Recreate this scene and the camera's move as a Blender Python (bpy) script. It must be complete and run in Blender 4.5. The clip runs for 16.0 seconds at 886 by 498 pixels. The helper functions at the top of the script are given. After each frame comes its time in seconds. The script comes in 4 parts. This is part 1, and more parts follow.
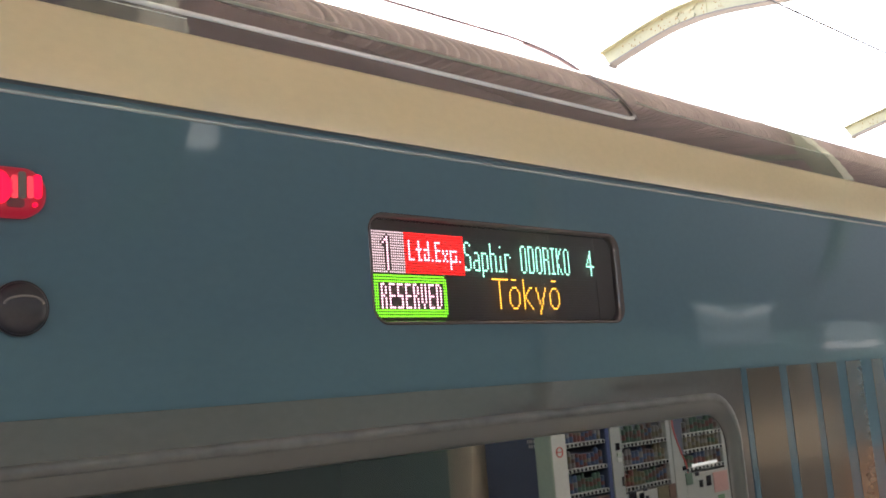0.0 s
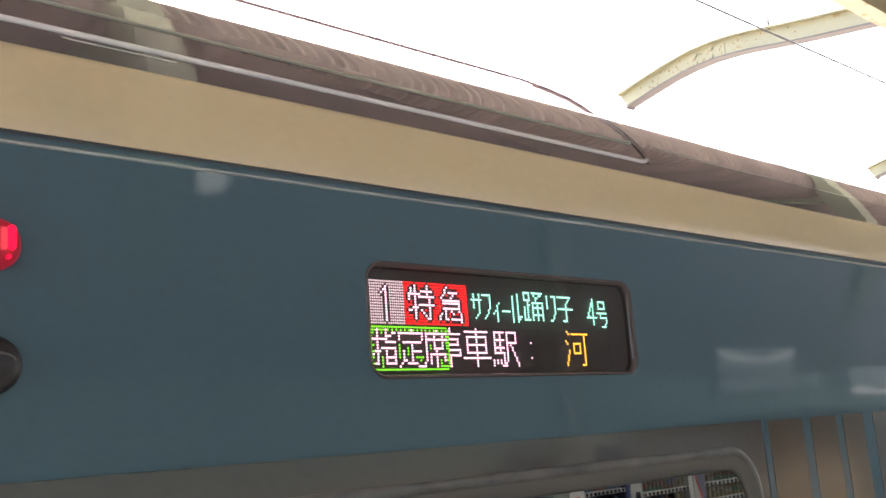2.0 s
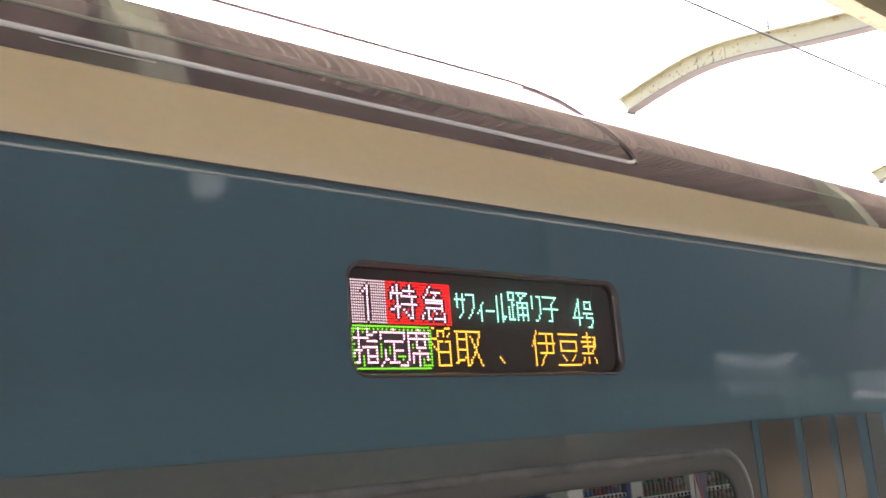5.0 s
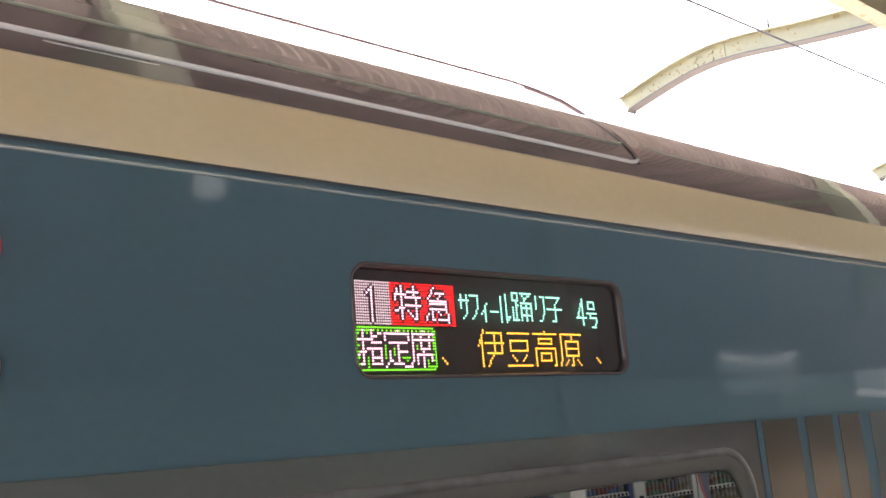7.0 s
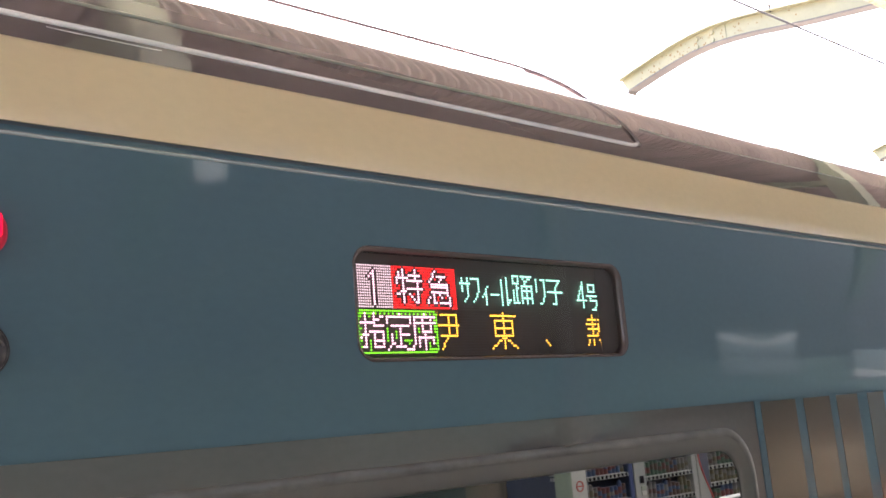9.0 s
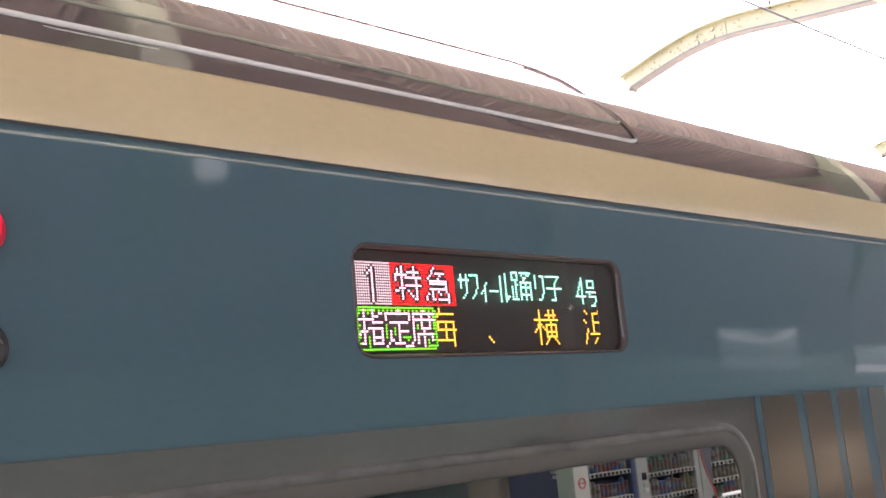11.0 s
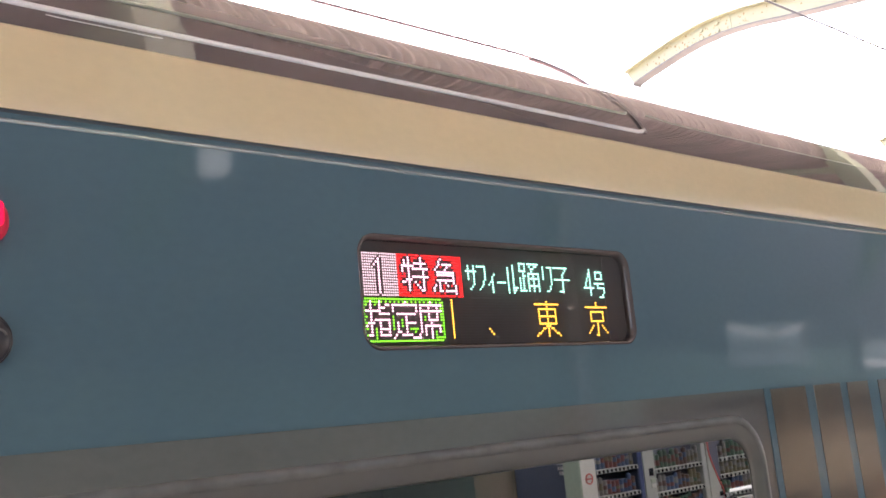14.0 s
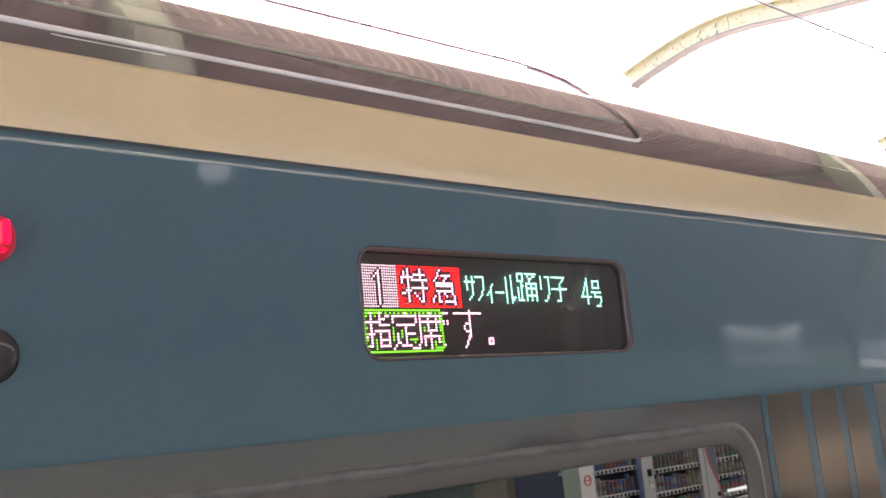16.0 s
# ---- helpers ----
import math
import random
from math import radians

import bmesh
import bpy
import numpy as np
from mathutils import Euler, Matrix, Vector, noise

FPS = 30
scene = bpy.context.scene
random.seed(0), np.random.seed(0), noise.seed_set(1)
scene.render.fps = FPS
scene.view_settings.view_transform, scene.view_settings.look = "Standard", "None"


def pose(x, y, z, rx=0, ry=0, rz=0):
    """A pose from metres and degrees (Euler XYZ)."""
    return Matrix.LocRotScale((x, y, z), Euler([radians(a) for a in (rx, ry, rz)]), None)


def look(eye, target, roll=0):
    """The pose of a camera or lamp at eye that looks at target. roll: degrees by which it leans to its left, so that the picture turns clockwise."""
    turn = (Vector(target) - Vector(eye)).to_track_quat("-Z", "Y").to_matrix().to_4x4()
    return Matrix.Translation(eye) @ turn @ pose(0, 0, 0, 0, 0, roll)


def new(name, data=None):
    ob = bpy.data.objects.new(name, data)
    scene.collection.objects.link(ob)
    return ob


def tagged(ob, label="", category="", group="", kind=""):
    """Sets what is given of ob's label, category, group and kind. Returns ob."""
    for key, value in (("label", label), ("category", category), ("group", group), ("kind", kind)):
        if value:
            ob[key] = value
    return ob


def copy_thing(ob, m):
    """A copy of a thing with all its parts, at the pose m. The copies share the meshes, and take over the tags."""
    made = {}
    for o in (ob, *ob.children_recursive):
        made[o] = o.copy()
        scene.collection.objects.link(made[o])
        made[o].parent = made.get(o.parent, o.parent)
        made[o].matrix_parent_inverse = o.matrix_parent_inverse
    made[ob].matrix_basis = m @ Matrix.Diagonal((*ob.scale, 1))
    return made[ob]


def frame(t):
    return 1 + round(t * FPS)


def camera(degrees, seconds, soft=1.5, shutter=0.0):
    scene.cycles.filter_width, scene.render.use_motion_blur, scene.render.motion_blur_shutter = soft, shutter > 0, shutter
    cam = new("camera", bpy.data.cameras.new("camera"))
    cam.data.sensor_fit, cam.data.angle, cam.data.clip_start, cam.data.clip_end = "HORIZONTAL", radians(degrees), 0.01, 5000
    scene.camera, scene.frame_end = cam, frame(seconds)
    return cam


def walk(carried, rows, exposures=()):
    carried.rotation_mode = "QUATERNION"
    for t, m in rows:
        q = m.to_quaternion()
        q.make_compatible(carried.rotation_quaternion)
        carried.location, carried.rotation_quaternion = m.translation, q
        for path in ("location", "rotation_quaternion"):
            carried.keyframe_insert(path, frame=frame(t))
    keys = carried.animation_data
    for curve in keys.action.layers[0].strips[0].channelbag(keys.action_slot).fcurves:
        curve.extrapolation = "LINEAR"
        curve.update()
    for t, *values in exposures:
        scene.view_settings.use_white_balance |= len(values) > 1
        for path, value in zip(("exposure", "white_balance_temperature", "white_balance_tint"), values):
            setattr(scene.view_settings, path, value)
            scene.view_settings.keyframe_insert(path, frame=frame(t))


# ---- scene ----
cam = camera(49.7, 16.0, soft=1.62)
PATH = [
    (0, (-1.314, -1.585, 1.716), (0.057, -0.159, 2.013), -4.4),
    (0.4, (-1.233, -1.551, 1.732), (0.125, -0.117, 2.048), -4.6),
    (0.5, (-1.214, -1.553, 1.734), (0.138, -0.114, 2.053), -4.5),
    (1, (-1.185, -1.535, 1.738), (0.153, -0.09, 2.084), -4.2),
    (1.5, (-1.21, -1.565, 1.742), (0.122, -0.119, 2.111), -4.2),
    (2, (-1.223, -1.556, 1.744), (0.109, -0.115, 2.129), -4.3),
    (2.5, (-1.214, -1.56, 1.735), (0.115, -0.119, 2.133), -4.3),
    (3, (-1.199, -1.578, 1.73), (0.126, -0.135, 2.134), -4.4),
    (3.5, (-1.19, -1.583, 1.723), (0.134, -0.139, 2.127), -4.4),
    (4, (-1.179, -1.591, 1.722), (0.142, -0.144, 2.124), -4.4),
    (6.5, (-1.192, -1.592, 1.725), (0.129, -0.145, 2.124), -4.5),
    (7, (-1.189, -1.586, 1.726), (0.131, -0.138, 2.126), -4.7),
    (7.5, (-1.188, -1.584, 1.723), (0.132, -0.136, 2.122), -4.6),
    (8, (-1.201, -1.586, 1.729), (0.12, -0.136, 2.116), -4.7),
    (8.5, (-1.201, -1.6, 1.734), (0.121, -0.146, 2.105), -4.9),
    (9, (-1.202, -1.598, 1.728), (0.12, -0.142, 2.09), -4.8),
    (11.5, (-1.196, -1.607, 1.721), (0.121, -0.146, 2.08), -5.2),
    (12, (-1.193, -1.608, 1.717), (0.122, -0.144, 2.076), -5.2),
    (12.5, (-1.185, -1.596, 1.711), (0.129, -0.132, 2.071), -5.2),
    (13, (-1.181, -1.588, 1.711), (0.133, -0.123, 2.07), -5.3),
    (13.5, (-1.175, -1.579, 1.709), (0.137, -0.113, 2.067), -5.3),
    (14, (-1.188, -1.583, 1.71), (0.124, -0.117, 2.067), -5.4),
    (14.5, (-1.199, -1.593, 1.723), (0.115, -0.128, 2.077), -5.3),
    (15, (-1.21, -1.6, 1.728), (0.104, -0.135, 2.083), -5.5),
    (15.5, (-1.207, -1.602, 1.731), (0.107, -0.136, 2.086), -5.5),
    (16, (-1.209, -1.61, 1.734), (0.105, -0.145, 2.087), -5.5),
]
walk(cam, [(t, look(eye, target, roll)) for t, eye, target, roll in PATH], exposures=[(0, 3.5, 6680, 9), (2.5, 3.33, 6680, 11), (4, 3.32, 6650, 12), (8, 3.38, 6630, 12), (9, 3.55, 6600, 14), (12, 3.74, 6570, 16), (14, 3.78, 6560, 17), (16, 3.74, 6560, 17)])

# ---- light: bright overcast sky, soft high sun beyond the train ----
world = bpy.data.worlds.new("sky")
scene.world = world
world.use_nodes = True
wn = world.node_tree.nodes
sky = wn.new("ShaderNodeTexSky")
sky.sky_type = "NISHITA"
sky.sun_disc = False
sky.sun_elevation, sky.sun_rotation = radians(66), radians(30)
sky.air_density, sky.dust_density, sky.ozone_density = 0.85, 7.0, 0.45
wn["Background"].inputs[1].default_value = 0.15
world.node_tree.links.new(sky.outputs[0], wn["Background"].inputs[0])
sun_data = bpy.data.lights.new("sun", "SUN")
sun_data.energy, sun_data.angle, sun_data.color = 0.5, radians(14), (1.0, 0.95, 0.86)
sun = new("sun", sun_data)
sun.matrix_world = look((3, 5.2, 13.5), (0, 0, 0))


# ---- materials ----
def mat(name, color, rough=0.5, metal=0.0, spec=0.5, coat=0.0, vary=0.12, grain=40.0, bump=0.0, big=1.2, stain=None, spots=0.0, stretch=(1, 1, 1)):
    """A painted or worn surface: two scales of noise in its colour, fine relief, and stains where asked."""
    m = bpy.data.materials.new(name)
    m.use_nodes = True
    nt = m.node_tree
    b = nt.nodes["Principled BSDF"]
    b.inputs["Metallic"].default_value = metal
    b.inputs["Specular IOR Level"].default_value = spec
    b.inputs["Coat Weight"].default_value = coat
    b.inputs["Coat Roughness"].default_value = 0.04
    co = nt.nodes.new("ShaderNodeTexCoord")
    mp = nt.nodes.new("ShaderNodeMapping")
    mp.inputs["Scale"].default_value = stretch
    nt.links.new(co.outputs["Object"], mp.inputs[0])
    fine, wide = nt.nodes.new("ShaderNodeTexNoise"), nt.nodes.new("ShaderNodeTexNoise")
    fine.inputs["Scale"].default_value, wide.inputs["Scale"].default_value = grain, big
    fine.inputs["Detail"].default_value, wide.inputs["Detail"].default_value = 4, 5
    for n in (fine, wide):
        nt.links.new(mp.outputs[0], n.inputs["Vector"])
    add = nt.nodes.new("ShaderNodeMath")
    add.operation = "MULTIPLY_ADD"
    add.inputs[1].default_value = 0.4
    nt.links.new(fine.outputs["Fac"], add.inputs[0])
    half = nt.nodes.new("ShaderNodeMath")
    half.operation = "MULTIPLY"
    half.inputs[1].default_value = 0.6
    nt.links.new(wide.outputs["Fac"], half.inputs[0])
    nt.links.new(half.outputs[0], add.inputs[2])
    ramp = nt.nodes.new("ShaderNodeValToRGB")
    ramp.color_ramp.elements[0].position, ramp.color_ramp.elements[1].position = 0.3, 0.7
    ramp.color_ramp.elements[0].color = (*[c * (1 - vary) for c in color], 1)
    ramp.color_ramp.elements[1].color = (*[min(1, c * (1 + vary)) for c in color], 1)
    nt.links.new(add.outputs[0], ramp.inputs[0])
    out = ramp.outputs[0]
    if stain:
        st = nt.nodes.new("ShaderNodeTexNoise")
        st.inputs["Scale"].default_value, st.inputs["Detail"].default_value = 9.0, 8
        nt.links.new(mp.outputs[0], st.inputs["Vector"])
        sr = nt.nodes.new("ShaderNodeValToRGB")
        sr.color_ramp.elements[0].position, sr.color_ramp.elements[1].position = 0.62 - spots, 0.68 - spots * 0.8
        nt.links.new(st.outputs["Fac"], sr.inputs[0])
        mx = nt.nodes.new("ShaderNodeMix")
        mx.data_type = "RGBA"
        nt.links.new(sr.outputs[0], mx.inputs["Factor"])
        nt.links.new(out, mx.inputs["A"])
        mx.inputs["B"].default_value = (*stain, 1)
        out = mx.outputs["Result"]
    nt.links.new(out, b.inputs["Base Color"])
    rr = nt.nodes.new("ShaderNodeMapRange")
    rr.inputs["To Min"].default_value, rr.inputs["To Max"].default_value = rough * 0.8, min(1, rough * 1.25)
    nt.links.new(add.outputs[0], rr.inputs["Value"])
    nt.links.new(rr.outputs[0], b.inputs["Roughness"])
    if bump:
        bp = nt.nodes.new("ShaderNodeBump")
        bp.inputs["Strength"].default_value, bp.inputs["Distance"].default_value = bump, 0.002
        nt.links.new(fine.outputs["Fac"], bp.inputs["Height"])
        nt.links.new(bp.outputs[0], b.inputs["Normal"])
    return m


def gloss_paint(name, color, rough, wave, spec=0.5, vary=0.05, wave_scale=1.6):
    """Lacquer on slightly uneven sheet metal: reflections wander a little."""
    m = mat(name, color, rough, spec=spec, vary=vary, grain=60, big=0.8, stretch=(0.6, 1, 1))
    nt = m.node_tree
    co = nt.nodes.new("ShaderNodeTexCoord")
    n = nt.nodes.new("ShaderNodeTexNoise")
    n.inputs["Scale"].default_value, n.inputs["Detail"].default_value = wave_scale, 1
    nt.links.new(co.outputs["Object"], n.inputs["Vector"])
    bp = nt.nodes.new("ShaderNodeBump")
    bp.inputs["Strength"].default_value, bp.inputs["Distance"].default_value = 1.0, wave
    nt.links.new(n.outputs["Fac"], bp.inputs["Height"])
    nt.links.new(bp.outputs[0], nt.nodes["Principled BSDF"].inputs["Normal"])
    return m


def glow(name, color, strength):
    m = bpy.data.materials.new(name)
    m.use_nodes = True
    b = m.node_tree.nodes["Principled BSDF"]
    b.inputs["Base Color"].default_value = (*[c * 0.3 for c in color], 1)
    b.inputs["Emission Color"].default_value = (*color, 1)
    b.inputs["Emission Strength"].default_value = strength
    return m


def pane_glass(name, tint, ior, rough=0.0, veil=None, shine=(1, 1, 1)):
    m = bpy.data.materials.new(name)
    m.use_nodes = True
    nt = m.node_tree
    tr, gl = nt.nodes.new("ShaderNodeBsdfTransparent"), nt.nodes.new("ShaderNodeBsdfGlossy")
    tr.inputs["Color"].default_value = (*tint, 1)
    gl.inputs["Roughness"].default_value, gl.inputs["Color"].default_value = rough, (*shine, 1)
    fr, mx = nt.nodes.new("ShaderNodeFresnel"), nt.nodes.new("ShaderNodeMixShader")
    fr.inputs["IOR"].default_value = ior
    nt.links.new(fr.outputs[0], mx.inputs[0])
    back = tr
    # diffuse grey paints a haze into the glass, lifting its dark tones
    if veil:
        df, back = nt.nodes.new("ShaderNodeBsdfDiffuse"), nt.nodes.new("ShaderNodeMixShader")
        df.inputs["Color"].default_value = (*veil, 1)
        back.inputs[0].default_value = 0.6
        nt.links.new(tr.outputs[0], back.inputs[1])
        nt.links.new(df.outputs[0], back.inputs[2])
    nt.links.new(back.outputs[0], mx.inputs[1])
    nt.links.new(gl.outputs[0], mx.inputs[2])
    nt.links.new(mx.outputs[0], nt.nodes["Material Output"].inputs["Surface"])
    return m


BLUE = gloss_paint("blue_lacquer", (0.083, 0.146, 0.181), 0.06, 0.003, spec=0.24, vary=0.06)
CREAM = gloss_paint("cream_paint", (0.76, 0.61, 0.385), 0.15, 0.0012, spec=0.35, vary=0.05)
BLACKPANEL = gloss_paint("smoked_panel", (0.096, 0.090, 0.084), 0.08, 0.003, spec=0.75, vary=0.10)
ROOF = gloss_paint("roof_glass_paint", (0.45, 0.42, 0.415), 0.02, 0.0006, vary=0.08)
# darker roof tone for the lowest strips of the shoulder
ROOFBAND = gloss_paint("roof_lower_band", (0.255, 0.225, 0.235), 0.02, 0.0006, vary=0.08)
for m in (ROOF, ROOFBAND):
    m.node_tree.nodes["Principled BSDF"].inputs["Metallic"].default_value = 0.7
STRIPE = gloss_paint("smoked_stripe", (0.082, 0.066, 0.048), 0.10, 0.006, spec=0.8)
GROOVE = mat("dark_groove", (0.055, 0.07, 0.085), 0.4)
FRAME = mat("window_frame_grey", (0.112, 0.107, 0.094), 0.3, spec=0.6, vary=0.08)
FRAMEMETAL = mat("frame_metal", (0.15, 0.147, 0.137), 0.3, metal=0.35, bump=0.8, grain=14, big=3.0, vary=0.5)
EDGESTREAK = mat("pale_edge_highlight", (0.42, 0.47, 0.47), 0.16, metal=0.6, vary=0.35, grain=3, big=1.0)
BEZEL = mat("sign_bezel", (0.085, 0.062, 0.058), 0.18, spec=0.6)
BOARD = mat("led_board", (0.080, 0.062, 0.056), 0.6, spec=0.15, vary=0.2, grain=300)
BOARDDOT = mat("unlit_dot", (0.080, 0.062, 0.056), 0.6)
LIP = mat("bright_lip", (0.94, 0.92, 0.93), 0.2, metal=0.35, vary=0.04)
SEAL = mat("grey_seal", (0.36, 0.37, 0.31), 0.4, vary=0.1)
ENDSTRIP = mat("end_strip", (0.17, 0.143, 0.138), 0.4, vary=0.1)
RAILBROWN = mat("rail_brown", (0.36, 0.26, 0.27), 0.35, vary=0.1)
STEEL = mat("painted_steel", (0.34, 0.315, 0.19), 0.5, vary=0.1, stain=(0.26, 0.19, 0.07), spots=-0.03, bump=0.3, grain=25)
# darker steel tone paints the shade under the ribs' bottom flange
STEELSHADED = mat("shaded_underside_steel", (0.12, 0.105, 0.09), 0.6, vary=0.2, grain=14)
RUST = mat("rust", (0.24, 0.15, 0.06), 0.8, vary=0.3, grain=60)
SHEET = mat("roof_sheet", (0.40, 0.35, 0.315), 0.6, vary=0.28, grain=9, big=2.0, stretch=(1.6, 0.10, 1))
WIRE = mat("wire", (0.05, 0.042, 0.042), 0.5)
INSULATOR = mat("insulator", (0.45, 0.40, 0.42), 0.3)
CONCRETE = mat("platform_paving", (0.44, 0.43, 0.40), 0.8, vary=0.15, bump=0.4)
ASPHALT = mat("track_bed", (0.24, 0.228, 0.21), 0.9, vary=0.3, bump=0.6)
WALLPAINT = mat("station_wall", (0.70, 0.55, 0.36), 0.7, vary=0.1, big=0.4)
WALLDARK = mat("backdrop_dark", (0.034, 0.040, 0.050), 0.6, vary=0.25, big=0.3)
WALLMID = mat("station_wall_mid_tan", (0.40, 0.31, 0.21), 0.7, vary=0.1, big=0.4)
WALLGREEN = mat("backdrop_green", (0.075, 0.12, 0.12), 0.6, vary=0.2, big=0.25)
WALLBROWN = mat("added_wall_brown", (0.45, 0.39, 0.31), 0.7, vary=0.12, big=0.4)
INTERIOR = mat("interior_lining", (0.32, 0.30, 0.27), 0.6)
GREENBOARD = mat("notice_green", (0.09, 0.19, 0.15), 0.4, vary=0.15)
WHITEPANEL = mat("white_enamel", (0.38, 0.39, 0.34), 0.35, vary=0.08)
BLUEPANEL = mat("blue_enamel", (0.045, 0.065, 0.15), 0.35, vary=0.1)
NAVY = mat("navy_board", (0.06, 0.078, 0.115), 0.4)
PALEGREEN = mat("pale_green_paint", (0.38, 0.43, 0.31), 0.5, vary=0.1)
COLUMNFACE = mat("lit_post_pale", (0.56, 0.56, 0.48), 0.45, vary=0.1)
GREENPLATE = mat("green_plate", (0.12, 0.26, 0.12), 0.5)
REDPAINT = mat("red_enamel", (0.55, 0.07, 0.05), 0.35)
BLACKPLASTIC = mat("black_plastic", (0.028, 0.024, 0.026), 0.14, spec=0.6)
SCREW = mat("zinc", (0.5, 0.5, 0.5), 0.35, metal=0.8)
REDLENS = glow("red_lens", (0.75, 0.02, 0.06), 0.026)
REDHOT = glow("red_hot", (1.0, 0.0, 0.03), 0.226)
REDSOFT = glow("red_reflector", (1.0, 0.06, 0.09), 0.09)
DOME = mat("dome_plastic", (0.034, 0.028, 0.032), 0.3, spec=0.5, vary=0.25, grain=120)
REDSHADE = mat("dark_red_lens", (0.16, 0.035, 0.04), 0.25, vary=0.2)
DOMEGLINT = mat("dome_highlight_grey", (0.20, 0.18, 0.17), 0.25, vary=0.1)
REDBODY = mat("grey_divider", (0.16, 0.14, 0.115), 0.3, vary=0.1)
LEDWHITE = glow("led_white", (1.0, 0.56, 0.73), 0.304)
LEDGREY = glow("led_grey", (0.70, 0.51, 0.56), 0.172)
LEDRED = glow("led_red", (1.0, 0.014, 0.014), 0.264)
LEDGREEN = glow("led_green", (0.20, 0.85, 0.025), 0.238)
LEDAQUA = glow("led_aqua", (0.33, 0.86, 0.66), 0.304)
LEDAMBER = glow("led_amber", (1.0, 0.47, 0.045), 0.304)
TUBE = glow("lit_sign_face", (1.0, 0.99, 0.97), 0.164)
DIMFACE = glow("lower_sign_face", (0.9, 1.0, 1.0), 0.050)
DIFFUSER = glow("lamp_diffuser", (1.0, 0.97, 0.95), 0.512)
PANEGLASS = pane_glass("tinted_window_glass", (0.30, 0.29, 0.27), 1.42, 0.012, veil=(0.072, 0.082, 0.080), shine=(0.34, 0.34, 0.33))
SIGNGLASS = pane_glass("sign_glass", (0.98, 0.98, 0.98), 1.28, 0.02)
CANS = [mat("can_" + n, c, 0.3, vary=0.25) for n, c in (("brown", (0.12, 0.07, 0.05)), ("gold", (0.15, 0.13, 0.07)), ("blue", (0.06, 0.10, 0.17)), ("green", (0.07, 0.13, 0.085)), ("pale", (0.20, 0.19, 0.17)), ("red", (0.16, 0.055, 0.045)))]
PINKPANEL = mat("pink_notice", (0.50, 0.28, 0.24), 0.5, vary=0.15, grain=30)
TEALPAINT = mat("teal_paint", (0.07, 0.16, 0.19), 0.5, vary=0.15)
ORANGEPAINT = mat("orange_paint", (0.52, 0.26, 0.12), 0.5, vary=0.12)
DARKBROWN = mat("dark_brown_panel", (0.15, 0.125, 0.10), 0.5, vary=0.2)
DISPLAYBACK = mat("display_back", (0.09, 0.10, 0.13), 0.5)


# ---- mesh helpers ----
def part(name, bm, material, parent=None, label="", smooth=False):
    bmesh.ops.recalc_face_normals(bm, faces=bm.faces[:])
    me = bpy.data.meshes.new(name)
    bm.to_mesh(me)
    bm.free()
    for m in material if isinstance(material, (list, tuple)) else [material]:
        me.materials.append(m)
    if smooth:
        for p in me.polygons:
            p.use_smooth = True
    ob = new(name, me)
    if parent:
        ob.parent = parent
    if label:
        ob["label"] = label
    return ob


def empty(name, label, category, group="", kind="", at=(0, 0, 0)):
    ob = new(name)
    ob.location = at
    return tagged(ob, label, category, group, kind)


def box(bm, x0, x1, y0, y1, z0, z1, bevel=0.0, mi=0):
    g = bmesh.ops.create_cube(bm, size=1.0, matrix=Matrix.Translation(((x0 + x1) / 2, (y0 + y1) / 2, (z0 + z1) / 2)) @ Matrix.Diagonal((x1 - x0, y1 - y0, z1 - z0, 1)))
    faces = {f for v in g["verts"] for f in v.link_faces}
    if bevel:
        r = bmesh.ops.bevel(bm, geom=list({e for v in g["verts"] for e in v.link_edges}), offset=bevel, segments=2, affect="EDGES", profile=0.5)
        faces |= set(r["faces"])
    for f in faces:
        if f.is_valid:
            f.material_index = mi
    return bm


def sweep(bm, profile, x0, x1, steps=1, mi=0):
    """A sheet of the (y, z) profile carried along x."""
    rows = [[bm.verts.new((x0 + (x1 - x0) * i / steps, y, z)) for y, z in profile] for i in range(steps + 1)]
    for a, b in zip(rows, rows[1:]):
        for k in range(len(profile) - 1):
            bm.faces.new((a[k], b[k], b[k + 1], a[k + 1])).material_index = mi
    return bm


def rounded(x0, x1, z0, z1, r, n=8):
    pts = []
    for cx, cz, a0 in ((x1 - r, z1 - r, 0), (x0 + r, z1 - r, 90), (x0 + r, z0 + r, 180), (x1 - r, z0 + r, 270)):
        for k in range(n + 1):
            a = radians(a0 + 90 * k / n)
            pts.append((cx + r * math.cos(a), cz + r * math.sin(a)))
    return pts


def ring(bm, outer, inner, y0, y1, mi=0):
    """A frame between two loops with as many points, from y0 (front) to y1."""
    vs = [[bm.verts.new((x, y, z)) for x, z in loop] for loop, y in ((outer, y1), (outer, y0), (inner, y0), (inner, y1))]
    n = len(outer)
    for a, b in zip(vs, vs[1:]):
        for k in range(n):
            bm.faces.new((a[k], a[(k + 1) % n], b[(k + 1) % n], b[k])).material_index = mi
    return bm


